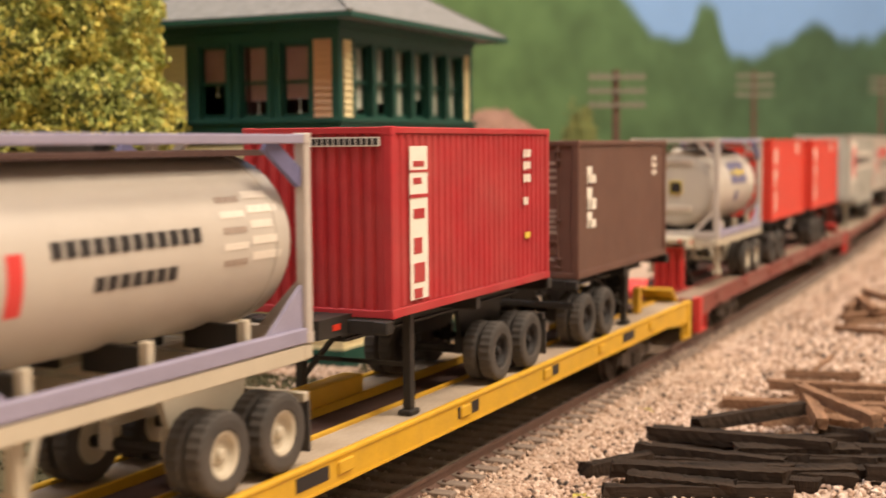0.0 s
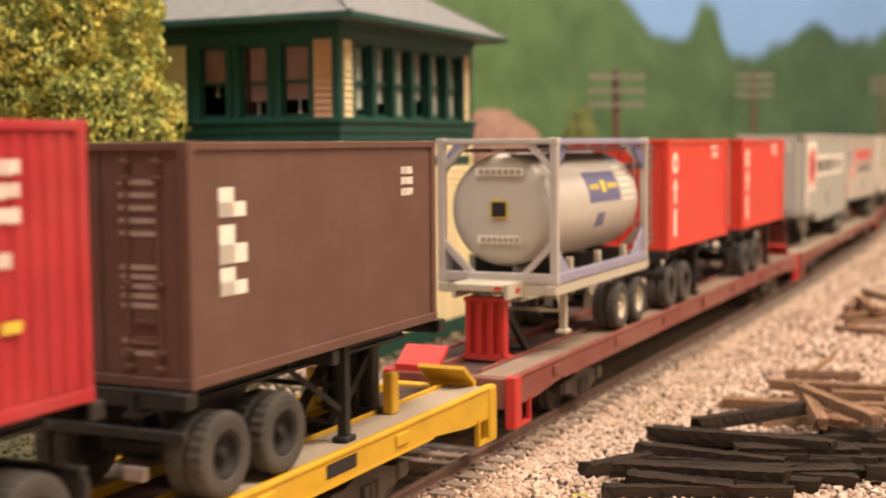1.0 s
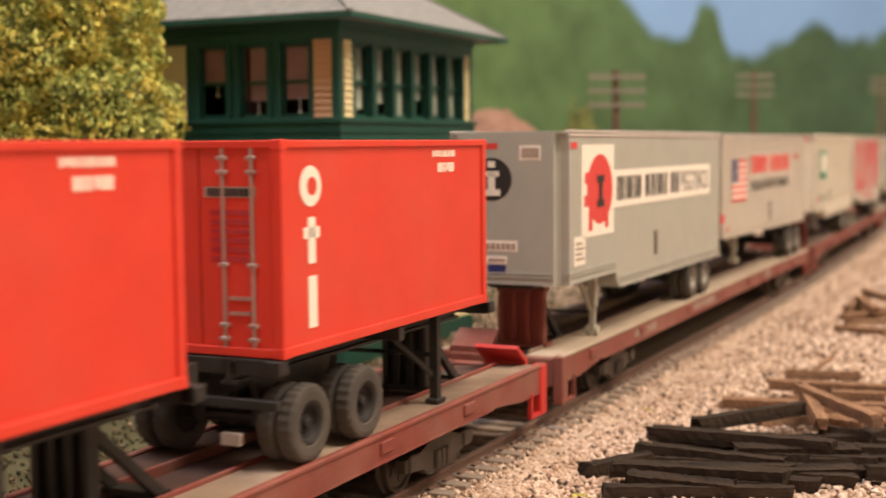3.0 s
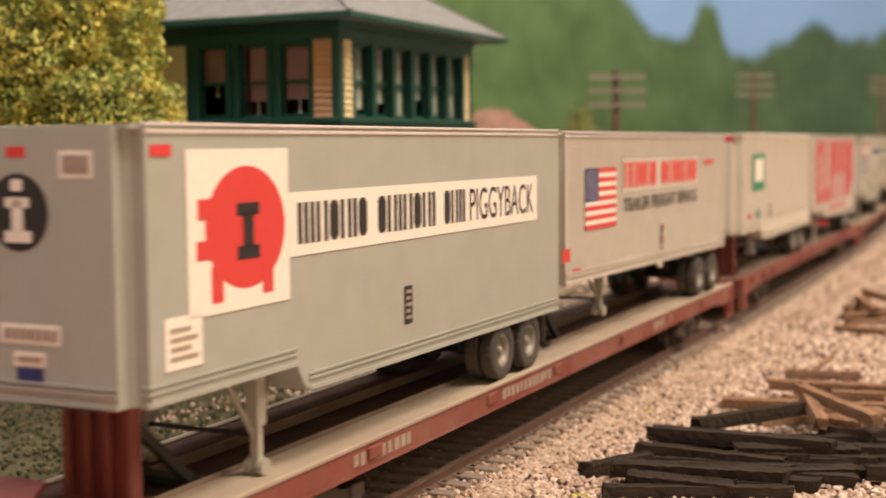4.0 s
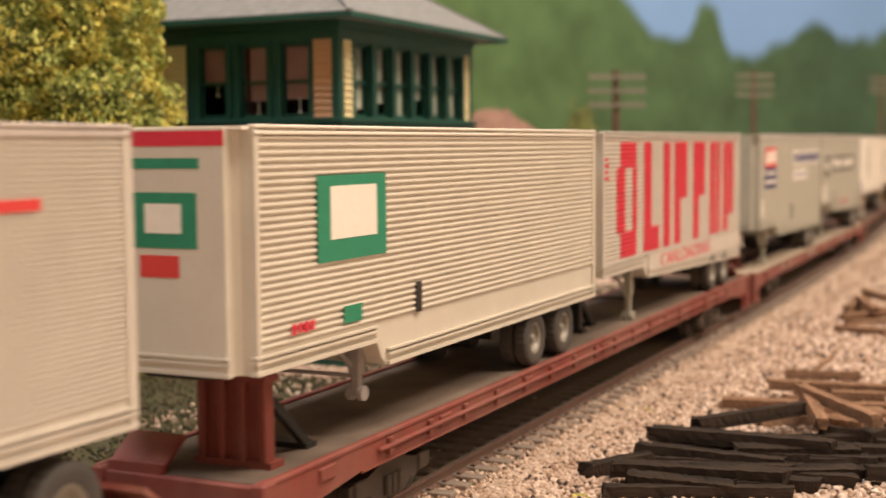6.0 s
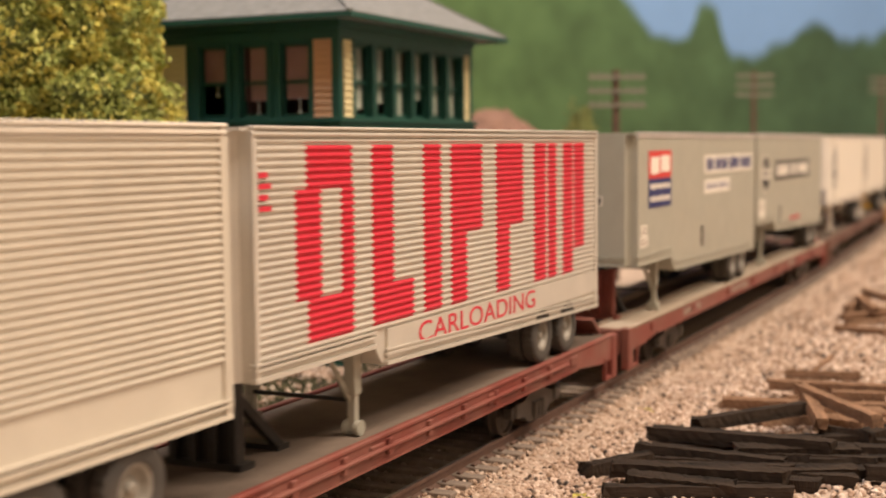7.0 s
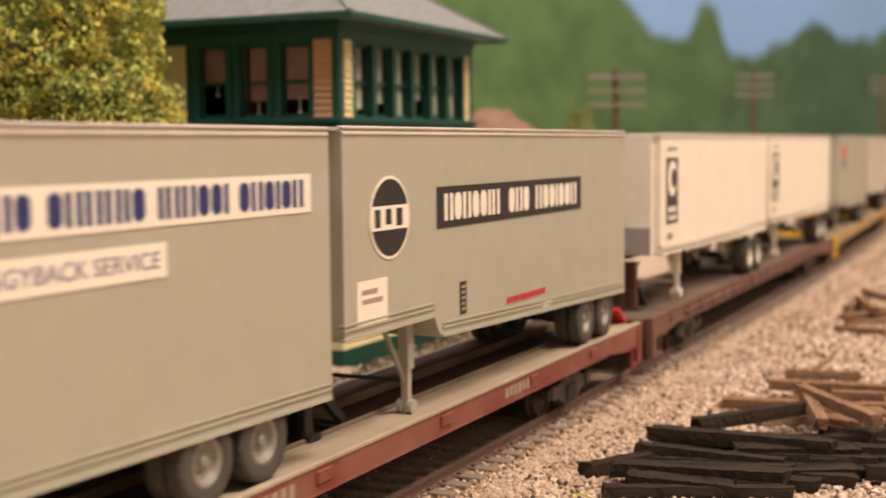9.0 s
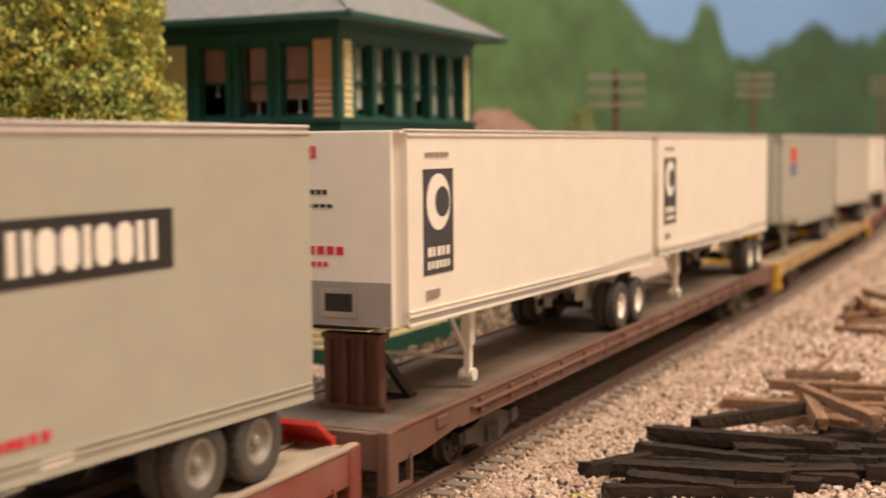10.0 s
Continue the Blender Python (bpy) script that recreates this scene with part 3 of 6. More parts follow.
# rough green ground cover behind the track
def scatter(name, n, place, size, material, label, seed, parent=None, squash=1.0):
    """n small stones or tufts, each a bent box with its own turn; place(rng) gives x, y, z."""
    rng = np.random.default_rng(seed)
    pos = place(rng, n)
    n = len(pos)
    g = (1 + 5 ** 0.5) / 2
    ico = np.array([[-1, g, 0], [1, g, 0], [-1, -g, 0], [1, -g, 0], [0, -1, g], [0, 1, g], [0, -1, -g], [0, 1, -g], [g, 0, -1], [g, 0, 1], [-g, 0, -1], [-g, 0, 1]]) / (1 + g * g) ** 0.5
    v = ico[None] * rng.uniform(0.72, 1.08, (n, 12, 1)) * rng.uniform(0.6, 1.0, (n, 1, 3)) * size * 0.62 * rng.uniform(0.55, 1.3, (n, 1, 1))
    q = rng.normal(size=(n, 4))
    q /= np.linalg.norm(q, axis=1)[:, None]
    w, x, y, z = q.T
    R = np.stack([np.stack([1 - 2 * (y * y + z * z), 2 * (x * y - z * w), 2 * (x * z + y * w)], -1), np.stack([2 * (x * y + z * w), 1 - 2 * (x * x + z * z), 2 * (y * z - x * w)], -1), np.stack([2 * (x * z - y * w), 2 * (y * z + x * w), 1 - 2 * (x * x + y * y)], -1)], 1)
    v = np.einsum("nij,nkj->nki", R, v) + pos[:, None]
    tri = np.array([[0, 11, 5], [0, 5, 1], [0, 1, 7], [0, 7, 10], [0, 10, 11], [1, 5, 9], [5, 11, 4], [11, 10, 2], [10, 7, 6], [7, 1, 8], [3, 9, 4], [3, 4, 2], [3, 2, 6], [3, 6, 8], [3, 8, 9], [4, 9, 5], [2, 4, 11], [6, 2, 10], [8, 6, 7], [9, 8, 1]])
    f = (np.arange(n) * 12)[:, None, None] + tri
    me = bpy.data.meshes.new(name)
    me.from_pydata((v.reshape(-1, 3) * MM).tolist(), [], f.reshape(-1, 3).tolist())
    me.materials.append(material)
    ob = new(name, me)
    return tagged(ob, label, name.replace("_", " "), kind="stuff")


def along(s0, s1, l0, l1, z0, z1, power=1.0):
    """Random places beside the track; the height goes from z0 at l0 to z1 at l1."""
    def place(rng, n):
        s = s0 + (s1 - s0) * rng.random(n) ** power
        f = rng.random(n)
        lat = l0 + (l1 - l0) * f
        t = np.interp(s, _G, _T)
        x = np.interp(s, _G, _X) + lat * np.cos(t)
        y = np.interp(s, _G, _Y) - lat * np.sin(t)
        return np.stack([x, y, z0 + (z1 - z0) * f + rng.uniform(-0.25, 0.25, n)], 1)
    return place


tagged(part("grass_ground", sheet(-420, -20, 150, 470, 60, 48, lambda x, y: -3.6 + 1.3 * noise.noise((x * 0.04, y * 0.04, 7)) if (x + 47) * 0.904 - (y - 155) * 0.427 < -26 else -9.0, 12), M_GRASS), "rough olive ground cover behind the track", "ground cover", kind="structure")
scatter("ground_cover", 15000, along(-60, 420, -150, -24, -3.2, -3.0), 1.15, M_TUFT, "crumbly olive and brown ground cover", 8)
scatter("ground_cover", 1800, along(100, 420, -78, -38, -3.0, -3.0), 1.1, M_GRAVEL, "scattered pale stones beside the track", 9)
# gravel on the camera's side, finer and denser near the camera
scatter("gravel", 2200, along(20, 300, 10.2, 17, -2.45, -2.75), 1.1, M_GRAVEL, "pale pinkish track gravel", 10)
scatter("gravel", 15000, along(20, 270, 9.9, 36, -2.9, -4.25), 1.25, M_GRAVEL, "pale pinkish track gravel", 11)
scatter("gravel", 14000, along(20, 290, 30, 120, -4.3, -4.3), 1.35, M_GRAVEL, "pale pinkish track gravel", 12)
scatter("gravel", 13000, along(260, 560, 9.9, 90, -3.4, -4.2), 1.7, M_GRAVEL, "pale pinkish track gravel", 13)
scatter("gravel", 9000, along(540, 1300, 9.9, 110, -3.4, -4.2), 2.6, M_GRAVEL, "pale pinkish track gravel", 14)
scatter("gravel", 5200, along(-60, 420, -7.6, 7.6, -2.9, -2.9), 1.15, M_GRAVEL_DARK, "grimy gravel between the rails", 15)
scatter("gravel", 5000, along(-60, 420, -20, -9.9, -2.8, -2.8), 1.2, M_GRAVEL_DARK, "grimy gravel behind the far rail", 16)


def beside_tower(rng, n):
    """A strip of gravel along the foot of the tower's side wall."""
    v, u = rng.uniform(-6, 90, n), rng.uniform(0.5, 15, n)
    return np.stack([-28.3 - 0.904 * v - 0.427 * u, 357.6 + 0.427 * v - 0.904 * u, -2.7 + rng.uniform(-0.3, 0.3, n)], 1)


scatter("gravel", 3200, beside_tower, 1.3, M_GRAVEL, "pinkish gravel along the foot of the tower", 17)

# sandy bank and rusty mound in the distance
def bank(x, y):
    d = ((x + 205) / 110) ** 2 + ((y - 600) / 70) ** 2
    return GZ - 2 + 48 * max(0.0, 1 - d) ** 0.6 * (1 + 0.1 * noise.noise((x * 0.03, y * 0.03, 2)))


tagged(part("sandy_bank", sheet(-330, -85, 520, 680, 60, 40, bank, 8), M_SAND), "smooth orange sand bank", "sand bank", kind="structure")


def mound(x, y):
    d = ((x - 27) / 37) ** 2 + ((y - 700) / 46) ** 2
    return GZ - 2 + 84 * max(0.0, 1 - d) ** 0.36 * (1 + 0.09 * noise.noise((x * 0.09, y * 0.06, 4)) + 0.03 * noise.noise((x * 0.3, y * 0.3, 9)))


tagged(part("rocky_mound", sheet(-26, 90, 650, 750, 44, 44, mound, 8), M_MOUND), "rusty pinkish brown rocky mound", "mound", kind="structure")
# signal tower: x along the track front, y along the gable side; the near corner is the origin
TW = thing("signal_tower", "two-storey yellow clapboard signal tower with dark green trim", "building")
TW.matrix_world = Matrix.Translation((-28.3 * MM, 357.6 * MM, 0)) @ pose(0, 0, 0, 0, 0, 90 - math.degrees(0.4418))
TL, TD = 88.0, 62.0
FRONT = [8.2 + 12.45 * i for i in range(6)]  # window bays of the track front
SIDE = [(8.9, 18.4), (22.6, 32.2), (36.4, 46.0)]

# solid wall pieces round the openings
b = boxes((0, TL, 0.2, 2.0, -6, 66.4), (0, TL, 0.2, 2.0, 88.4, 94), (0, 8.4, 0.2, 2.0, 66.4, 88.4), (82, TL, 0.2, 2.0, 66.4, 88.4), (0, TL, TD - 2, TD, -6, 94), (TL - 2, TL, 2, TD - 2, -6, 94))
wall_front = part("wall", b, M_GREEN, TW)
b = boxes((0.2, 2.0, 2, 19.6, -6, 66.4), (0.2, 2.0, 33.9, TD - 2, -6, 66.4), (0.2, 2.0, 19.6, 33.9, -6, 23.0), (0.2, 2.0, 19.6, 33.9, 48.6, 66.4), (0.2, 2.0, 2, TD - 2, 88.4, 94), (0.2, 2.0, 2, 8.6, 66.4, 88.4), (0.2, 2.0, 46.2, TD - 2, 66.4, 88.4), (0.2, 2.0, 18.6, 22.4, 66.4, 88.4), (0.2, 2.0, 32.4, 36.2, 66.4, 88.4))
wall_side = part("wall", b, M_GREEN, TW)
# surfaces added behind the windows; the unlit room's darkness is in their colour
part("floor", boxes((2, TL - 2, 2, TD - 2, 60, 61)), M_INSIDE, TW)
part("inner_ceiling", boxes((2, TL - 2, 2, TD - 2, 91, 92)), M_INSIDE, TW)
part("dark_backing", boxes((2, TL - 2, 30, 31, 61, 91), (44, 45, 2, 30, 61, 91)), M_INSIDE, TW)

# clapboards, one by one
CLAP = {}


def clapboard(parent, m, axis, a0, a1, z, h=2.05):
    """A board lapped over the one below; axis 'x' on the track front, 'y' on the side."""
    key = (m.name, axis, round(a1 - a0, 2), h)
    if key not in CLAP:
        n = a1 - a0
        w = bmesh.new()
        out = [(0.25, -0.1), (-0.62, -0.1), (-0.66, 0.1), (0.0, h - 0.05), (0.25, h)]
        p0 = [w.verts.new((0, q, r) if axis == "x" else (q, 0, r)) for q, r in out]
        p1 = [w.verts.new((n, q, r) if axis == "x" else (q, n, r)) for q, r in out]
        w.faces.new(p0), w.faces.new(p1[::-1])
        for i in range(5):
            w.faces.new((p0[i], p0[(i + 1) % 5], p1[(i + 1) % 5], p1[i]))
        CLAP[key] = mesh_of(w, "clapboard")
        CLAP[key].materials.append(m)
    o = new("clapboard", CLAP[key])
    o.parent = parent
    o.location = (a0 * MM, 0, z * MM) if axis == "x" else (0, a0 * MM, z * MM)


for i in range(25):
    z = 2.4 + i * 2.0
    if 22.0 < z + 1 < 50:
        clapboard(wall_side, M_CLAP_Y, "y", 1.6, 18.6, z)
        clapboard(wall_side, M_CLAP_Y, "y", 34.9, TD - 1.6, z)
    else:
        clapboard(wall_side, M_CLAP_Y, "y", 1.6, TD - 1.6, z)
    clapboard(wall_front, M_CLAP_Y, "x", 1.6, TL - 1.6, z)
for i in range(2):
    clapboard(wall_side, M_CLAP_Y, "y", 1.6, TD - 1.6, 55.6 + i * 2.0)
    clapboard(wall_front, M_CLAP_Y, "x", 1.6, TL - 1.6, 55.6 + i * 2.0)
for i in range(12):
    z = 67.0 + i * 1.82
    clapboard(wall_side, M_CLAP_O, "y", 0.9, 7.5, z, 1.86)
    clapboard(wall_side, M_CLAP_Y, "y", 50.6, TD - 1.4, z, 1.86)
    clapboard(wall_front, M_CLAP_Y, "x", 2.8, 7.4, z, 1.86)
    clapboard(wall_front, M_CLAP_Y, "x", 82.6, 87.0, z, 1.86)

# green trim
part("base_board", boxes((-0.7, TL + 0.7, -0.7, 0.4, -6, 2.4), bevel=0.15), M_GREEN, TW)
part("base_board", boxes((-0.7, 0.4, 0.4, TD, -6, 2.4), bevel=0.15), M_GREEN, TW)
part("belt_course", boxes((-0.6, TL + 0.6, -0.6, 0.3, 52.6, 55.4), bevel=0.15), M_GREEN, TW)
part("belt_course", boxes((-0.6, 0.3, 0.3, TD, 52.6, 55.4), bevel=0.15), M_GREEN, TW)
for z0, z1, o in ((60.0, 62.6, 0.9), (62.6, 65.4, 1.3), (65.4, 66.6, 2.0)):
    part("sill_band", boxes((-o, TL + o, -o, 0.3, z0, z1), bevel=0.15), M_GREEN, TW)
    part("sill_band", boxes((-o, 0.3, 0.3, TD, z0, z1), bevel=0.15), M_GREEN, TW)
for z0, z1, o in ((88.2, 91.2, 0.8), (91.2, 94.0, 1.5)):
    part("frieze_board", boxes((-o, TL + o, -o, 0.3, z0, z1), bevel=0.1), M_GREEN, TW)
    part("frieze_board", boxes((-o, 0.3, 0.3, TD, z0, z1), bevel=0.1), M_GREEN, TW)
for x0, x1, y0, y1 in ((-0.75, 1.5, -0.75, 0.35), (-0.75, 0.35, 0.35, 1.5), (TL - 1.4, TL + 0.6, -0.7, 0.35)):
    part("corner_board", boxes((x0, x1, y0, y1, 2.4, 60)), M_CLAP_Y, TW)
    part("corner_board", boxes((x0, x1, y0, y1, 66.6, 88.2)), M_GREEN, TW)


def sash_window(axis, a0, a1, z0, z1, blind, drop, cord=False):
    """Frame, two sashes, panes and a roller blind behind; drop: how far down the blind comes (0 to 1)."""
    def bx(u0, u1, d0, d1, za, zb, bevel=0.0):
        return boxes((u0, u1, d0, d1, za, zb) if axis == "x" else (d0, d1, u0, u1, za, zb), bevel=bevel)
    k = 0.9 if axis == "x" else 0.4  # how deep the sashes sit
    w = part("window", bx(a0 - 1.3, a0 + 0.25, -0.55, 1.9 + k, z0 - 0.3, z1 + 0.3, 0.1), M_GREEN, TW)
    part("jamb", bx(a1 - 0.25, a1 + 1.3, -0.55, 1.9 + k, z0 - 0.3, z1 + 0.3, 0.1), M_GREEN, w)
    part("head", bx(a0 + 0.25, a1 - 0.25, -0.5, 1.9 + k, z1 - 0.5, z1 + 0.3), M_GREEN, w)
    part("window_sill", bx(a0 - 1.2, a1 + 1.2, -1.2, 1.9 + k, z0 - 0.9, z0 + 0.1, 0.1), M_GREEN, w)
    zm = (z0 + z1) / 2 - 0.6
    for za, zb, d in ((zm - 0.45, z1 - 0.5, 0.5 + k), (z0 + 0.1, zm + 0.45, 1.0 + k)):
        s = part("sash", bx(a0 + 0.25, a0 + 0.8, d, d + 0.6, za, zb), M_GREEN, w)
        part("sash", bx(a1 - 0.8, a1 - 0.25, d, d + 0.6, za, zb), M_GREEN, w)
        part("sash_rail", bx(a0 + 0.8, a1 - 0.8, d, d + 0.6, za, za + 0.9), M_GREEN, w)
        part("sash_rail", bx(a0 + 0.8, a1 - 0.8, d, d + 0.6, zb - 0.8, zb), M_GREEN, w)
        g = part("pane", bx(a0 + 0.75, a1 - 0.75, d + 0.2, d + 0.35, za + 0.8, zb - 0.7), M_GLASS, w)
        g.visible_shadow = False
    if drop:
        zb = z1 - 0.4 - drop * (z1 - z0 - 0.8)
        part("roller_blind", bx(a0 + 0.4, a1 - 0.4, 2.1 + k, 2.3 + k, zb, z1 - 0.3), blind, w)
        if cord:
            c = (a0 + a1) / 2
            part("blind_cord", bx(c - 0.14, c + 0.14, 2.0 + k, 2.15 + k, zb - 3.4, zb), M_D_WHITE, w)
            part("cord_ring", bx(c - 0.45, c + 0.45, 1.95 + k, 2.1 + k, zb - 4.2, zb - 3.3, 0.15), M_D_WHITE, w)


for (a0, a1), drop in zip(SIDE, (0.76, 0.78, 0.5)):
    sash_window("y", a0, a1, 67.0, 88.0, M_BLIND, drop, True)
sash_window("y", 20.6, 33.0, 23.6, 48.2, M_BLIND_G, 0.62, True)
for a0, drop in zip(FRONT, (0.9, 0.8, 1.0, 0.72, 0.95, 1.0)):
    sash_window("x", a0 + 0.9, a0 + 11.3, 67.0, 88.0, M_BLIND_G, drop)

# hipped roof with wide eaves
o, ze, rise = 9.5, 94.0, 25.0
hx = TD / 2 + o
b = bmesh.new()
low = [(-o, -o), (TL + o, -o), (TL + o, TD + o), (-o, TD + o)]
v0 = [b.verts.new((x, y, ze - 0.6)) for x, y in low]
v1 = [b.verts.new((x, y, ze + 0.7)) for x, y in low]
r0, r1 = b.verts.new((-o + hx, TD / 2, ze + rise)), b.verts.new((TL + o - hx, TD / 2, ze + rise))
b.faces.new(v0)
for i in range(4):
    b.faces.new((v0[i], v0[(i + 1) % 4], v1[(i + 1) % 4], v1[i]))
b.faces.new((v1[0], v1[1], r1, r0)), b.faces.new((v1[1], v1[2], r1)), b.faces.new((v1[2], v1[3], r0, r1)), b.faces.new((v1[3], v1[0], r0))
roof = part("roof", b, M_ROOF, TW)
b = bmesh.new()
box(b, -o - 0.4, TL + o + 0.4, -o - 0.5, -o + 0.2, ze - 1.1, ze + 0.3)
part("fascia", b, M_GREEN, roof)
part("fascia", boxes((-o - 0.5, -o + 0.2, -o + 0.2, TD + o, ze - 1.1, ze + 0.3)), M_GREEN, roof)
part("fascia", boxes((TL + o - 0.2, TL + o + 0.5, -o + 0.2, TD + o, ze - 1.1, ze + 0.3)), M_GREEN, roof)
for x, y, e in ((-o, -o, 0), (TL + o, -o, 1)):
    part("hip_cap", beam(bmesh.new(), (x, y, ze + 0.8), (-o + hx if e == 0 else TL + o - hx, TD / 2, ze + rise + 0.1), 1.4, 0.5), M_ROOF, roof)


# telephone poles
def pole(x, y, top, arms, label="brown wooden telephone pole with pale crossarms"):
    p = thing("telephone_pole", label, "utility pole", "telephone poles along the line")
    p.location = (x * MM, y * MM, 0)
    p.rotation_euler = (0, 0, radians(8))
    part("post", rod(bmesh.new(), (0, 0, GZ - 2), (0, 0, top), 1.9, 10, 1.5), M_POLE, p)
    for k in range(arms):
        z = top - 3.5 - k * 6.4
        a = part("crossarm", boxes((-13.4, 13.4, -2.4, -1.2, z - 0.8, z + 0.8), bevel=0.1), M_ARM, p)
        for x_ in (-12, -8.5, -5, 5, 8.5, 12):
            part("insulator", rod(bmesh.new(), (x_, -1.8, z + 0.8), (x_, -1.8, z + 2.4), 0.6, 8, 0.4), M_ARM, a)
    return p


pole(80, 600, 92.5, 3)
pole(215, 900, 107.5, 3)
pole(424, 1260, 122, 3)

# small black jib crane by the sand bank
CR = thing("jib_crane", "small black yard crane on a green base", "crane")
part("column", boxes((-111.5, -105.5, 428, 433, GZ, 15.5), bevel=0.6), M_BLACK, CR)
b = beam(bmesh.new(), (-107, 430.5, 15), (-139, 429, 6), 2.6, 3.0)
part("jib", b, M_BLACK, CR)
b = bmesh.new()
for x in (-136.5, -133.5):
    rod(b, (x, 429.5, GZ), (x, 429.5, 7), 0.5, 6)
part("stay_rod", b, M_BLACK, CR)
part("base", boxes((-110, -99, 424, 436, GZ - 1, 3.5), bevel=0.8), M_GREEN, CR)
part("jib_foot", boxes((-142, -130, 425, 433, GZ - 1, -2.0), bevel=0.5), M_GREEN, CR)
OB = thing("oil_drum", "bright orange-red drum beside the crane", "drum")
b = rod(bmesh.new(), (-127, 424, GZ), (-127, 424, 3.5), 3.2, 18)
for z in (GZ + 2.4, GZ + 5.0):
    rod(b, (-127, 424, z - 0.2), (-127, 424, z + 0.2), 3.4, 18)
part("drum", b, M_ORANGE, OB)
KB = thing("timber_curb", "pale timber edge beam on the ground", "timber")
part("beam", beam(bmesh.new(), (-190, 455, -2), (-96, 452, -2), 4, 3.2), M_CREAM, KB)
# the train -------------------------------------------------------------------
CARS = [239.6 - 151 + 311.2 * i for i in range(8)]


def bogie(car, x):
    t = part("bogie", boxes((-3.2, 3.2, -9.6, 9.6, 4.2, 7.2)), M_BLACK, car, at=(x, 0, 0))
    for y in (-11.2, 11.2):
        b = bmesh.new()
        prism(b, [(-14, 4.2), (-14, 6.4), (-8, 6.6), (-4, 7.8), (4, 7.8), (8, 6.6), (14, 6.4), (14, 4.2), (7, 3.4), (4.5, 1.9), (-4.5, 1.9), (-7, 3.4)], y - 0.9, y + 0.9)
        for dx in (-11, 11):
            box(b, dx - 1.6, dx + 1.6, y - 1.4, y + 1.4, 3.9, 6.9, bevel=0.3)
        for dx in (-2, 0, 2):
            rod(b, (dx, y - 1.2, 2.4), (dx, y - 1.2, 5.8), 0.65, 8)
        part("side_frame", b, M_STEEL, t)
    for dx in (-10.5, 10.5):
        b = bmesh.new()
        rod(b, (0, -10, 0), (0, 10, 0), 0.8, 8)
        for s in (-1, 1):
            lathe_y(b, [(0.7, s * 7.2), (4.3, s * 7.3), (5.5, s * 7.4), (5.5, s * 7.8), (5.05, s * 8.0), (5.0, s * 9.3), (4.4, s * 9.3), (4.0, s * 8.9), (0.7, s * 9.1)], 28)
            for k in range(5):
                a = 2 * math.pi * k / 5
                rod(b, (2.6 * math.cos(a), s * 8.9, 2.6 * math.sin(a)), (2.6 * math.cos(a), s * 9.15, 2.6 * math.sin(a)), 0.7, 6)
        w = part("wheelset", b, M_STEEL, t, at=(dx, 0, 5.0))
        WHEELS.append((w, dx))
    return t


def hitch(car, x, m, tall=13.5, d=1, half=5.2, lat=0.0):
    """Ribbed trailer hitch that stands on the deck, with its slanting brace behind."""
    h = part("hitch", boxes((x - 0.5, x + 0.5, lat - half, lat + half, 13.2, 13.2 + tall)), m, car)
    for k in range(4):
        y = lat + (half - 0.6) * (-1 + 2 * k / 3)
        part("rib", boxes((x - 1.6, x - 0.4, y - 0.6, y + 0.6, 14.2, 13.2 + tall - 0.8), bevel=0.2), m, h)
    part("head_plate", boxes((x - 1.8, x + 1.6, lat - half - 0.2, lat + half + 0.2, 13.2 + tall - 0.9, 13.2 + tall)), m, h)
    part("foot_plate", boxes((x - 1.5, x + 2.0, lat - half - 0.7, lat + half + 0.7, 13.3, 14.3)), m, h)
    for y in (lat - 3.6, lat + 3.6):
        part("brace", beam(bmesh.new(), (x + d * 0.6, y, 13 + tall * 0.85), (x + d * 13, y, 13.9), 1.2, 1.4), M_BLACK, h)
    part("brace_foot", boxes((x + d * 13 - 1.5, x + d * 13 + 1.5, lat - 4.5, lat + 4.5, 13.36, 14.2)), M_BLACK, h)
    return h


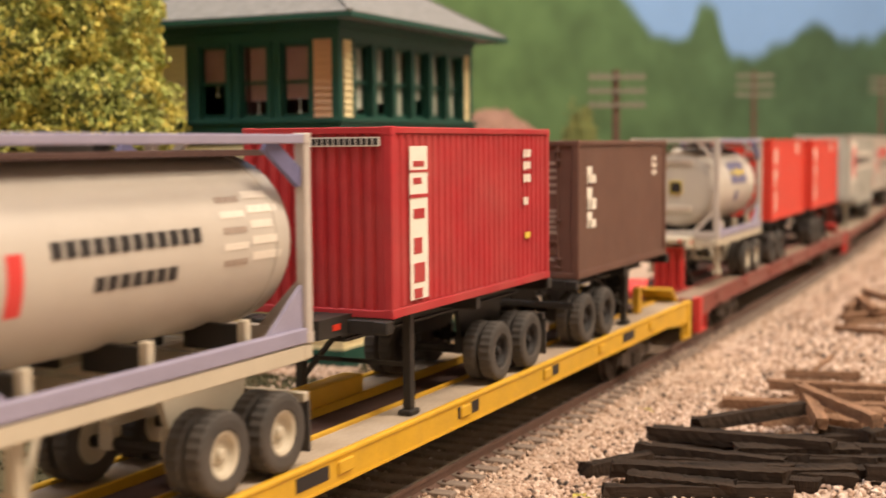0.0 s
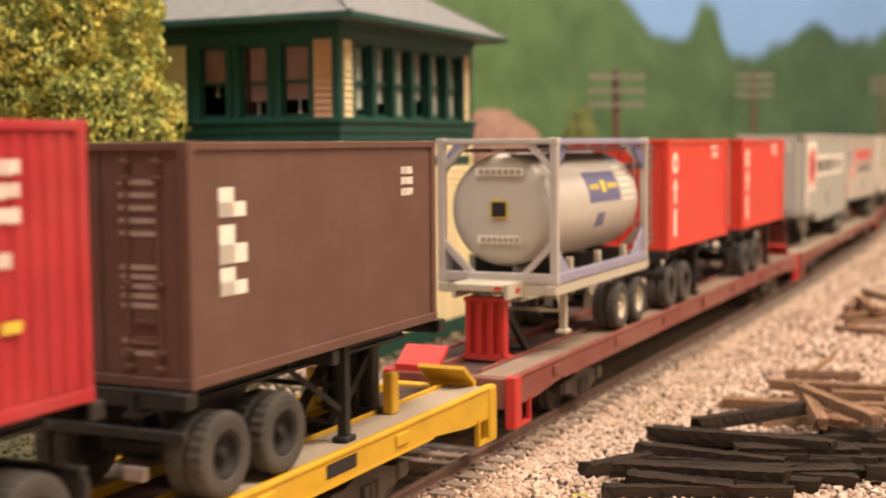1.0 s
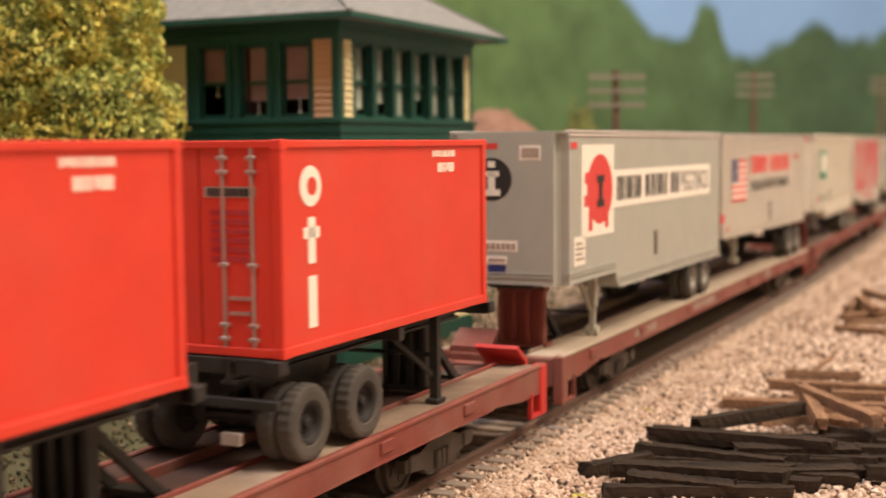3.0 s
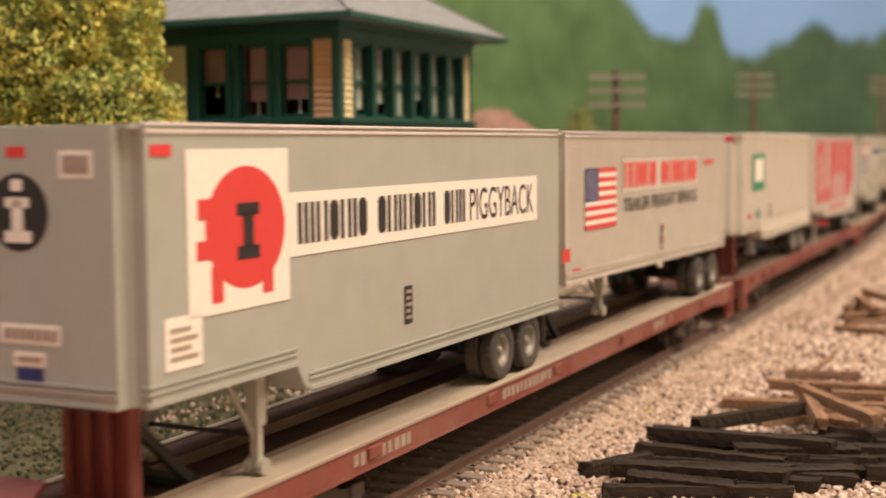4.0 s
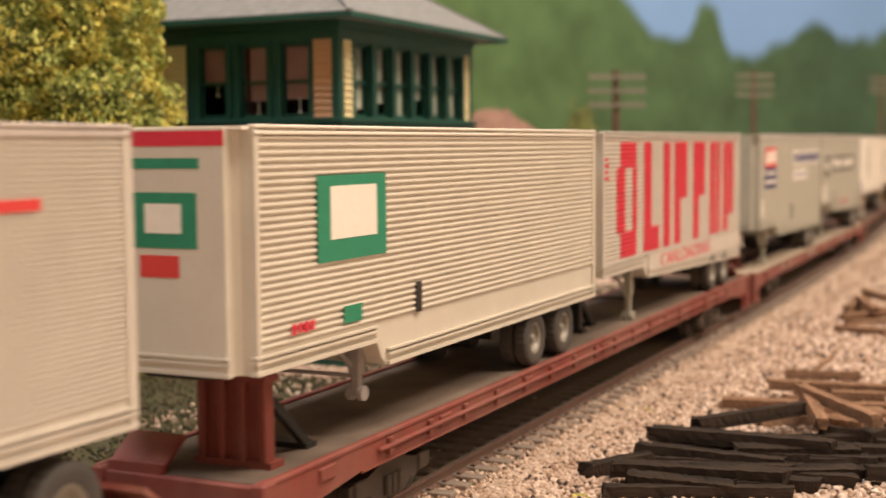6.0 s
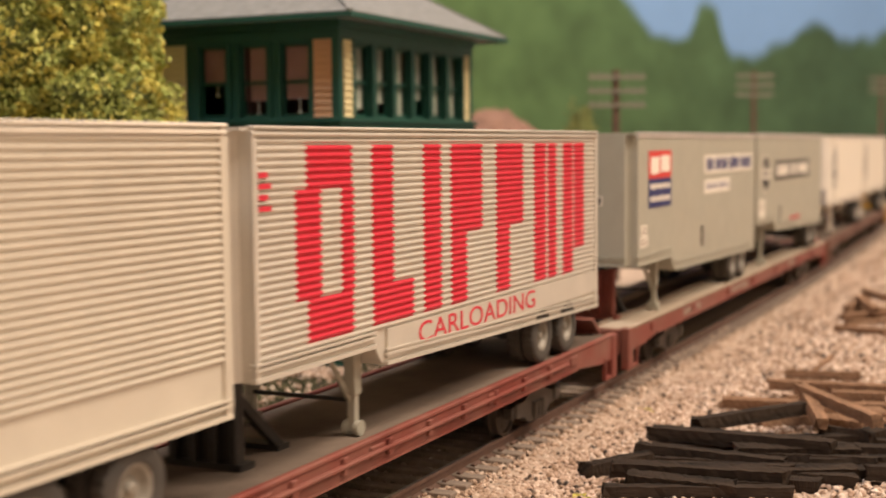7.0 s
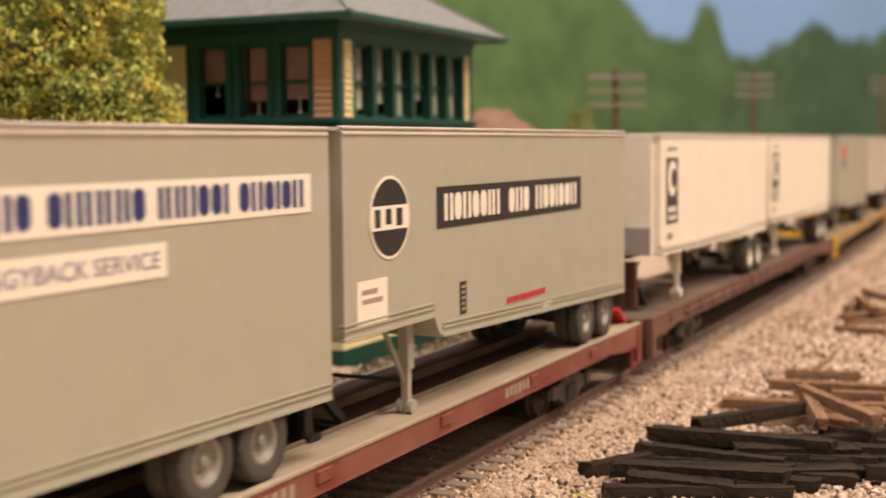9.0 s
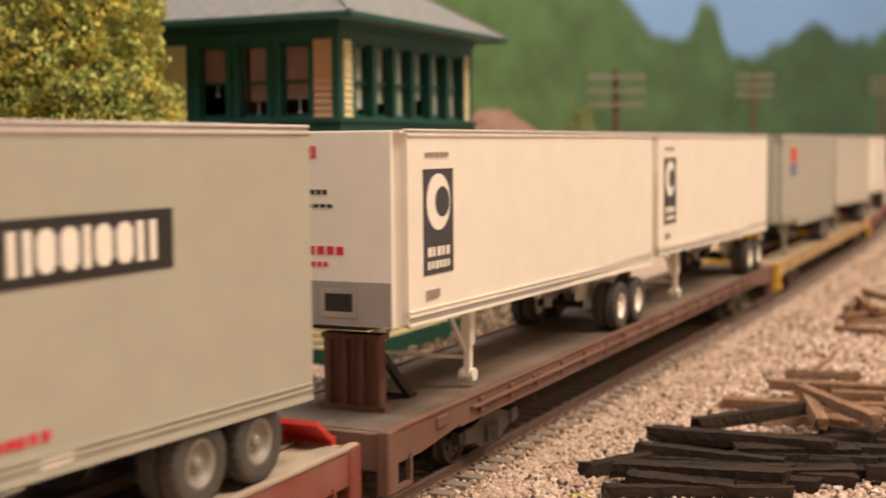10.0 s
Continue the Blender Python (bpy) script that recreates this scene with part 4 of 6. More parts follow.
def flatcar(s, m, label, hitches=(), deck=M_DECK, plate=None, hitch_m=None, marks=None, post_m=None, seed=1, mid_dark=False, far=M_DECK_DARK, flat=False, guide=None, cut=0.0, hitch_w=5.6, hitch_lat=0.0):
    """Piggyback flatcar 302 mm long; hitches: x of each trailer hitch; flat: one level deck; cut: how much the near end stops short."""
    c = thing("flatcar", label, "railway car", "piggyback flatcars of the train")
    L = 151
    N = L - cut  # near end
    for y in (-1, 1):
        # a shallow sill, deeper over the last stretch at both ends, under a bright top lip
        out = [(-N, 13.2), (-N, 7.8), (-N + 12, 7.8), (-N + 27, 9.3), (L - 27, 9.3), (L - 12, 7.8), (L, 7.8), (L, 13.2)]
        ya, yb = sorted((y * 14.3, y * 13.5))
        ss = part("side_sill", prism(bmesh.new(), out, ya, yb), m, c)
        ya, yb = sorted((y * 14.55, y * 13.3))
        part("sill_lip", boxes((-N, L, ya, yb, 13.0, 13.9), bevel=0.25), M_DECK if guide else m, ss)
        ya, yb = sorted((y * 14.5, y * 12.9))
        part("bottom_flange", boxes((-N + 27, L - 27, ya, yb, 9.0, 9.4)), m, ss)
        rnd = random.Random(seed)
        if y < 0:
            for k in range(7):
                x = -L + 22 + k * 41 + rnd.uniform(-5, 5)
                part("stake_pocket", boxes((x - 2.2, x + 2.2, -14.75, -14.2, 10.5, 12.6), bevel=0.2), m, ss)
            if flat:
                part("tie_down_rail", boxes((-N + 32, L - 34, -15.2, -14.2, 11.2, 11.9), bevel=0.2), m, ss)
                for k in range(16):
                    x = -N + 36 + k * 14.4
                    part("rail_bracket", boxes((x - 0.7, x + 0.7, -15.0, -14.2, 10.2, 12.9), bevel=0.15), m, ss)
            if marks:
                if m is M_YELLOW:
                    for x0 in (-112, -62, -8, 34, 88):
                        part("dark_placard", boxes((x0, x0 + 9, -14.4, -14.28, 10.5, 12.6)), marks, ss)
                for x0, n in () if m is M_YELLOW or flat else ((-98, 9), (-40, 12), (62, 8)):
                    bars(ss, "marking", x0, x0 + n * 2.2, 10.2, 12.2, n, marks, y=-14.32, seed=seed + n)
        if not flat:
            # the far tread takes a darker colour than the near one
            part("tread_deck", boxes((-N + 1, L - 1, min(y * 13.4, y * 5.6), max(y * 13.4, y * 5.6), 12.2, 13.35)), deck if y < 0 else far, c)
            part("guide_rail", boxes((-N + 4, L - 4, min(y * 5.6, y * 4.9), max(y * 5.6, y * 4.9), 11.5, 14.0), bevel=0.12), guide or m, c)
    if flat:
        part("flat_deck", boxes((-N + 1, L - 1, -13.4, 13.4, 12.2, 13.35)), deck, c)
    else:
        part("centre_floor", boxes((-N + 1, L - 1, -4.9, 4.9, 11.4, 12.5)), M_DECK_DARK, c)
    b = boxes((-L + 14, L - 14, -3.0, 3.0, 5.2, 11.5))
    for k in range(12):
        x = -128 + k * 23.2
        prism(b, [(x - 0.5, 10.3), (x + 0.5, 10.3), (x + 0.5, 12.1), (x - 0.5, 12.1)], -13.4, 13.4)
    for x0 in (-48, 8):
        box(b, x0, x0 + 26, -7, -3.2, 5.0, 10.5, bevel=0.6)
    part("underframe", b, M_BLACK, c)
    for e in (-1, 1):
        L = 151 if e > 0 else N
        b = boxes((min(e * L, e * (L - 2.4)), max(e * L, e * (L - 2.4)), -14.2, 14.2, 6.9, 13.2), bevel=0.25)
        part("end_beam", b, m, c)
        for y in (-1, 1):
            b = bmesh.new()
            box(b, min(e * (L + 0.5), e * (L - 3)), max(e * (L + 0.5), e * (L - 3)), min(y * 14.7, y * 12.4), max(y * 14.7, y * 12.4), 3.2, 13.7, bevel=0.3)
            box(b, min(e * (L - 3), e * (L - 8)), max(e * (L - 3), e * (L - 8)), min(y * 14.6, y * 13.7), max(y * 14.6, y * 13.7), 3.4, 4.1)
            box(b, min(e * (L - 7.3), e * (L - 8)), max(e * (L - 7.3), e * (L - 8)), min(y * 14.6, y * 13.7), max(y * 14.6, y * 13.7), 4.1, 8.6)
            part("corner_step", b, post_m or m, c)
        b = boxes((min(e * (L - 2), e * (L + 3.2)), max(e * (L - 2), e * (L + 3.2)), -1.4, 1.4, 6.4, 9.0), (min(e * (L + 2.2), e * (L + 4.8)), max(e * (L + 2.2), e * (L + 4.8)), -1.9, 1.9, 6.0, 9.6), bevel=0.3)
        part("coupler", b, M_STEEL, c)
        if plate:
            y = 7.5 if e < 0 else -6.0
            b = bmesh.new()
            beam(b, (e * (L - 1.0), y, 14.0), (e * (L - 6.0), y, 17.6), 9.5, 0.8)
            box(b, e * (L - 1) - 0.6, e * (L - 1) + 0.6, y - 4.7, y + 4.7, 13.2, 14.6)
            part("bridge_plate", b, plate, c)
    for x in (-105, 105):
        bogie(c, x)
    for k, x in enumerate(hitches):
        hitch(c, x, (hitch_m or m) if k == 0 or not mid_dark else M_BLACK, half=hitch_w, lat=hitch_lat if k == 0 else 0.0)
    rides(c, s, s)
    return c


# loads: x along the train, the near end at -x; heights above the rail
def corrugated_side(b, x0, x1, z0, z1, pitch, depth, y):
    """Upright corrugations, one closed sheet."""
    s = 1 if y > 0 else -1
    pts = []
    n = int((x1 - x0) / pitch)
    p = (x1 - x0) / n
    for i in range(n):
        a = x0 + i * p
        pts += [(a, y), (a + 0.30 * p, y), (a + 0.44 * p, y - s * depth), (a + 0.86 * p, y - s * depth)]
    pts += [(x1, y), (x1, y - s * 1.4), (x0, y - s * 1.4)]
    return extrude_z(b, pts, z0, z1)


def ribbed_side(b, x0, x1, z0, z1, pitch, depth, y):
    """Level ribs along the trailer's side, one closed sheet."""
    s = 1 if y > 0 else -1
    pts = []
    n = max(2, int((z1 - z0) / pitch))
    p = (z1 - z0) / n
    for i in range(n):
        a = z0 + i * p
        pts += [(y - s * depth, a), (y - s * depth, a + 0.30 * p), (y, a + 0.52 * p), (y, a + 0.74 * p)]
    pts += [(y - s * depth, z1), (y - s * 1.4, z1), (y - s * 1.4, z0)]
    return extrude_x(b, pts, x0, x1)


def container(s0, s1, z0, z1, m, car, label, style="smooth"):
    """ISO box: posts, castings, rails, side and end panels, doors."""
    L, c = (s1 - s0) / 2, thing("container", label, "container", "twenty-foot containers of the train")
    W = 14.0
    inset = 0.45
    for y in (-1, 1):
        b = bmesh.new()
        if style == "corrugated":
            corrugated_side(b, -L + 1.6, L - 1.6, z0 + 1.6, z1 - 1.2, 2.35, 0.34, y * (W - 0.25))
        else:
            ya, yb = sorted((y * (W - inset), y * (W - 1.6)))
            box(b, -L + 1.4, L - 1.4, ya, yb, z0 + 1.4, z1 - 1.0)
        part("side_panel", b, m, c)
        b = bmesh.new()
        ya, yb = sorted((y * W, y * (W - 1.3)))
        box(b, -L + 1.2, L - 1.2, ya, yb, z0, z0 + 1.5, bevel=0.15)
        part("bottom_rail", b, m, c)
        part("top_rail", boxes((-L + 1.2, L - 1.2, ya, yb, z1 - 1.1, z1), bevel=0.15), m, c)
        for e in (-1, 1):
            xa, xb = sorted((e * L, e * (L - 1.6)))
            ya2, yb2 = sorted((y * W, y * (W - 1.7)))
            part("corner_post", boxes((xa, xb, ya2, yb2, z0 + 0.4, z1 - 0.4), bevel=0.18), m, c)
            for za, zb in ((z0 - 0.05, z0 + 1.5), (z1 - 1.4, z1 + 0.08)):
                part("corner_casting", boxes((xa - 0.06, xb + 0.06, ya2 - 0.06, yb2 + 0.06, za, zb), bevel=0.12), m, c)
    b = boxes((-L + 0.6, L - 0.6, -W + 0.6, W - 0.6, z1 - 0.9, z1 - 0.35))
    for k in range(22):
        x = -L + 3 + k * (2 * L - 6) / 21
        box(b, x - 0.5, x + 0.5, -W + 1.4, W - 1.4, z1 - 0.4, z1 - 0.12)
    part("roof_panel", b, m, c)
    part("floor_frame", boxes((-L + 0.5, L - 0.5, -W + 0.7, W - 0.7, z0 + 0.25, z0 + 1.1)), M_BLACK, c)
    for e in (-1, 1):
        b = bmesh.new()
        if style == "corrugated":
            pts = []
            n = 11
            p = (2 * W - 3.2) / n
            for i in range(n):
                a = -W + 1.6 + i * p
                pts += [(e * (L - 0.3), a), (e * (L - 0.3), a + 0.4 * p), (e * (L - 0.95), a + 0.55 * p), (e * (L - 0.95), a + 0.85 * p)]
            pts += [(e * (L - 0.3), W - 1.6), (e * (L - 1.6), W - 1.6), (e * (L - 1.6), -W + 1.6)]
            extrude_z(b, pts, z0 + 1.2, z1 - 1.0)
        else:
            for y0, y1 in ((-W + 1.6, -0.12), (0.12, W - 1.6)):
                xa, xb = sorted((e * (L - 0.5), e * (L - 1.4)))
                box(b, xa, xb, y0, y1, z0 + 1.2, z1 - 1.0, bevel=0.15)
        part("end_panel", b, m, c)
        xa, xb = sorted((e * L, e * (L - 1.4)))
        part("end_rail", boxes((xa, xb, -W + 1.6, W - 1.6, z0, z0 + 1.3), bevel=0.12), m, c)
        part("end_rail", boxes((xa, xb, -W + 1.6, W - 1.6, z1 - 1.1, z1), bevel=0.12), m, c)
    rides(c, car, (s0 + s1) / 2)
    return c, L


def door_rods(c, L, z0, z1, m, ys=(-9.0, -4.2, 4.2, 9.0)):
    for y in ys:
        b = rod(bmesh.new(), (-L - 0.1, y, z0 + 1.0), (-L - 0.1, y, z1 - 0.8), 0.28, 8)
        for f in (0.05, 0.12, 0.42, 0.88, 0.95):
            z = z0 + 1 + f * (z1 - z0 - 2)
            box(b, -L - 0.55, -L + 0.5, y - 0.75, y + 0.75, z - 0.3, z + 0.3, bevel=0.1)
        part("lock_rod", b, m, c)
    b = bmesh.new()
    for z in (0.2, 0.27):
        box(b, -L - 0.3, -L + 0.5, -8.5, -5.0, z0 + z * (z1 - z0) - 0.25, z0 + z * (z1 - z0) + 0.25)
        box(b, -L - 0.3, -L + 0.5, 5.0, 8.5, z0 + z * (z1 - z0) - 0.25, z0 + z * (z1 - z0) + 0.25)
    part("door_handle", b, m, c)


def chassis(s0, s1, ztop, m, car, label, axles, leg, rim="dark", goose=0, side_m=None, foot=13.42):
    """Container trailer chassis; axles and leg are s values; goose: the end (-1 near, +1 far) with the kingpin plate."""
    mid, L = (s0 + s1) / 2, (s1 - s0) / 2
    c = thing("container_chassis", label, "trailer chassis", "container chassis of the train")
    for y in (-5.2, 5.2):
        b = boxes((-L, L, y - 0.35, y + 0.35, ztop - 3.6, ztop - 0.1), (-L, L, y - 1.1, y + 1.1, ztop - 0.6, ztop - 0.08), (-L, L, y - 1.1, y + 1.1, ztop - 3.7, ztop - 3.2))
        part("frame_beam", b, m, c)
    for k in range(7):
        x = -L + 1.5 + k * (2 * L - 3) / 6
        w = 13.4 if k in (0, 3, 6) else 5.2
        part("cross_member", boxes((x - 0.9, x + 0.9, -w, w, ztop - 2.4, ztop - 0.12), bevel=0.12), m, c)
    if side_m:
        for y in (-13.2, 13.2):
            part("side_rail", boxes((-L + 1, L - 1, y - 0.6, y + 0.6, ztop - 2.3, ztop - 0.1), bevel=0.1), side_m, c)
    for e in (-1, 1):
        for y in (-12.6, 12.6):
            part("twist_lock", boxes((e * (L - 1.2) - 1.2, e * (L - 1.2) + 1.2, y - 1.3, y + 1.3, ztop - 2.2, ztop - 0.1), bevel=0.2), side_m or m, c)
    if goose:
        b = bmesh.new()
        xa, xb = sorted((goose * (L - 2), goose * (L + 8.5)))
        box(b, xa, xb, -6.2, 6.2, ztop - 0.9, ztop + 0.7, bevel=0.2)
        box(b, xa, xb, -6.4, -5.6, ztop - 2.4, ztop + 0.75)
        box(b, xa, xb, 5.6, 6.4, ztop - 2.4, ztop + 0.75)
        g = part("gooseneck", b, m, c)
        part("reflector_strip", boxes((goose * (L + 8.5) - 0.15, goose * (L + 8.5) + 0.15, -5.0, -3.4, ztop - 0.5, ztop + 0.2), (goose * (L + 3) - 1.2, goose * (L + 3) + 1.2, -6.5, -6.3, ztop - 1.4, ztop - 0.4)), M_LAMP_RED, g)
    wheels(c, [a - mid for a in axles], rim)
    xs = sorted(a - mid for a in axles)
    b = bmesh.new()
    for y in (-5.2, 5.2):
        prism(b, [(xs[0] - 3, ztop - 3.6), (xs[1] + 3, ztop - 3.6), (xs[1] + 1, 21.5), (xs[0] - 1, 21.5)], y - 0.5, y + 0.5)
        for x in xs:
            box(b, x - 1.0, x + 1.0, y - 1.1, y + 1.1, 18.6, 22.0)
    part("suspension", b, m, c)
    e = -1 if sum(xs) < 0 else 1
    xe = xs[0] - 8 if e < 0 else xs[1] + 8
    xe = max(-L + 0.8, min(L - 0.8, xe))
    b = boxes((xe - 0.6, xe + 0.6, -13.2, 13.2, 22.6, 24.0), bevel=0.15)
    part("rear_bumper", b, m, c)
    for y in (-11, 11) if e > 0 else ():
        part("mud_flap", boxes((xe - 0.25, xe + 0.25, y - 2.6, y + 2.6, 15.4, 22.8)), M_TYRE, c)
    part("plate_bar", boxes((xe - 0.45, xe + 0.45, -6.8, -3.6, 17.2, 18.9)), M_D_GREY, c)
    x = leg - mid
    for y in (-10.6, 10.6):
        b = boxes((x - 0.75, x + 0.75, y - 0.75, y + 0.75, foot + 0.9, ztop - 0.4))
        box(b, x - 1.7, x + 1.7, y - 1.3, y + 1.3, foot, foot + 0.95, bevel=0.2)
        lg = part("landing_leg", b, m, c)
        b = bmesh.new()
        d = 9 if x < sum(xs) / 2 else -9
        beam(b, (x, y, 18), (x + d, y * 0.55, ztop - 3), 0.8, 0.8)
        beam(b, (x, y, 22), (x, -y * 0.2, 22), 0.7, 0.7)
        part("leg_brace", b, m, lg)
    rides(c, car, mid)
    return c


def tank_container(s0, s1, z0, z1, car, label, post_m, rail_m):
    L, c = (s1 - s0) / 2, thing("tank_container", label, "tank container", "tank containers of the train")
    R, zc = 12.2, (z0 + z1) / 2
    n, prof = 40, []
    xe = L - 1.9
    xf = L - 0.7
    for x, r in [(-xe, 0.0), (-xe + 0.1, 5.0), (-xe + 0.3, 8.8), (-xe + 0.6, 10.6), (-xe + 1.1, 11.5), (-xe + 1.8, R - 0.2), (-xe + 2.6, R), (xf - 2.6, R), (xf - 1.8, R - 0.2), (xf - 1.1, 11.5), (xf - 0.6, 10.6), (xf - 0.3, 8.8), (xf - 0.1, 5.0), (xf, 0.0)]:
        prof.append((max(r, 0.01), x))
    b = lathe_y(bmesh.new(), prof, n)
    for v in b.verts:
        v.co = Vector((v.co.y, v.co.x, v.co.z + zc))
    tank = part("tank_shell", b, M_TANK, c, smooth=True)
    for x in (-xe + 4.2, xe - 4.2):
        b = bmesh.new()
        rg = lathe_y(bmesh.new(), [(R, x - 0.35), (R + 0.18, x - 0.3), (R + 0.18, x + 0.3), (R, x + 0.35)], n)
        for v in rg.verts:
            v.co = Vector((v.co.y, v.co.x, v.co.z + zc))
        me = bpy.data.meshes.new("ring")
        rg.to_mesh(me)
        rg.free()
        b.from_mesh(me)
        part("weld_ring", b, M_TANK, tank)
    for ya, yb in ((1.5, 9.0), (-9.0, -1.5)):
        part("walkway", boxes((-L + 2, L - 2, ya, yb, z1 - 3.0, z1 - 2.2)), M_DECK_DARK, c)
    b = rod(bmesh.new(), (0, 0, zc + R - 0.4), (0, 0, zc + R + 2.2), 3.4, 18)
    rod(b, (7, 0, zc + R - 0.4), (7, 0, zc + R + 1.4), 1.2, 12)
    part("hatch", b, M_BLACK, tank)
    part("hatch_clamp", rod(bmesh.new(), (-3, -1.5, zc + R + 1.6), (12, -1.5, zc + R + 2.1), 0.5), M_SIGRED, tank)
    for y in (-1, 1):
        ya, yb = sorted((y * 14, y * 12.6))
        part("top_rail", boxes((-L + 1.2, L - 1.2, ya, yb, z1 - 1.4, z1 - 0.1), bevel=0.15), rail_m, c)
        part("bottom_rail", boxes((-L + 1.2, L - 1.2, ya, yb, z0, z0 + 2.2), bevel=0.2), rail_m, c)
        for e in (-1, 1):
            xa, xb = sorted((e * L, e * (L - 1.7)))
            ya2, yb2 = sorted((y * 14.05, y * 12.3))
            b = boxes((xa, xb, ya2, yb2, z0, z1), bevel=0.2)
            box(b, xa - 0.08, xb + 0.08, ya2 - 0.08, yb2 + 0.08, z0 - 0.1, z0 + 1.6, bevel=0.15)
            box(b, xa - 0.08, xb + 0.08, ya2 - 0.08, yb2 + 0.08, z1 - 1.5, z1 + 0.1, bevel=0.15)
            part("corner_post", b, post_m, c)
            b = bmesh.new()
            beam(b, (e * (L - 0.8), y * 13.2, z0 + 9), (e * (L - 0.8), y * 5.6, z0 + 1.2), 1.1, 1.3)
            beam(b, (e * (L - 0.8), y * 13.2, z1 - 7), (e * (L - 0.8), y * 7.0, z1 - 0.9), 1.0, 1.2)
            part("end_brace", b, post_m, c)
            b = bmesh.new()
            v = [(e * (L - 1.4), y * 13.3, z0 + 8.5), (e * (L - 1.4), y * 13.3, z0 + 2.0), (e * (L - 10.5), y * 13.3, z0 + 2.0)]
            aa = [b.verts.new(q) for q in v]
            bb = [b.verts.new((q[0], q[1] - y * 0.7, q[2])) for q in v]
            b.faces.new(aa), b.faces.new(bb[::-1])
            for i in range(3):
                b.faces.new((aa[i], aa[(i + 1) % 3], bb[(i + 1) % 3], bb[i]))
            part("corner_gusset", b, rail_m, c)
            b = bmesh.new()
            beam(b, (e * (L - 1.4), y * 13.0, z1 - 6.5), (e * (L - 9), y * 12.4, z1 - 1.2), 0.9, 2.4)
            part("top_gusset", b, M_D_SLATE, c)
        for x in (-L + 14, 0, L - 14):
            part("saddle", boxes((x - 0.7, x + 0.7, min(y * 12.4, y * 11.0), max(y * 12.4, y * 11.0), z0 + 1, z0 + 4.8), bevel=0.15), M_CREAM, c)
            part("cradle", boxes((x - 0.5, x + 0.5, min(y * 11.0, y * 2.0), max(y * 11.0, y * 2.0), z0 + 0.6, z0 + 4.2), bevel=0.15), M_BLACK, c)
    for e in (-1, 1):
        xa, xb = sorted((e * L, e * (L - 1.4)))
        part("end_rail", boxes((xa, xb, -12.3, 12.3, z0, z0 + 2.2), bevel=0.15), post_m, c)
        part("end_rail", boxes((xa, xb, -12.3, 12.3, z1 - 1.3, z1 - 0.1), bevel=0.15), post_m, c)
    rides(c, car, (s0 + s1) / 2)
    return c, L, R, zc, tank


def wrapped(parent, name, x0, x1, a0, a1, R, zc, material, off=0.08):
    """A sheet laid on the tank's camera side between two angles (degrees up from level)."""
    b = bmesh.new()
    n = max(2, int(abs(a1 - a0) / 4) + 1)
    rows = []
    for i in range(n):
        a = radians(a0 + (a1 - a0) * i / (n - 1))
        rows.append([b.verts.new((x, -r * math.cos(a), zc + r * math.sin(a))) for x, r in ((x0, R + off), (x1, R + off), (x1, R - 0.1), (x0, R - 0.1))])
    for p, q in zip(rows, rows[1:]):
        for j in range(4):
            b.faces.new((p[j], p[(j + 1) % 4], q[(j + 1) % 4], q[j]))
    b.faces.new(rows[0]), b.faces.new(rows[-1][::-1])
    return part(name, b, material, parent)


def wrapped_bars(parent, x0, x1, a0, a1, R, zc, n, material, off=0.16):
    w = (x1 - x0) / n
    for i in range(n):
        wrapped(parent, "marking_bar", x0 + i * w, x0 + (i + 0.7) * w, a0, a1, R, zc, material, off)


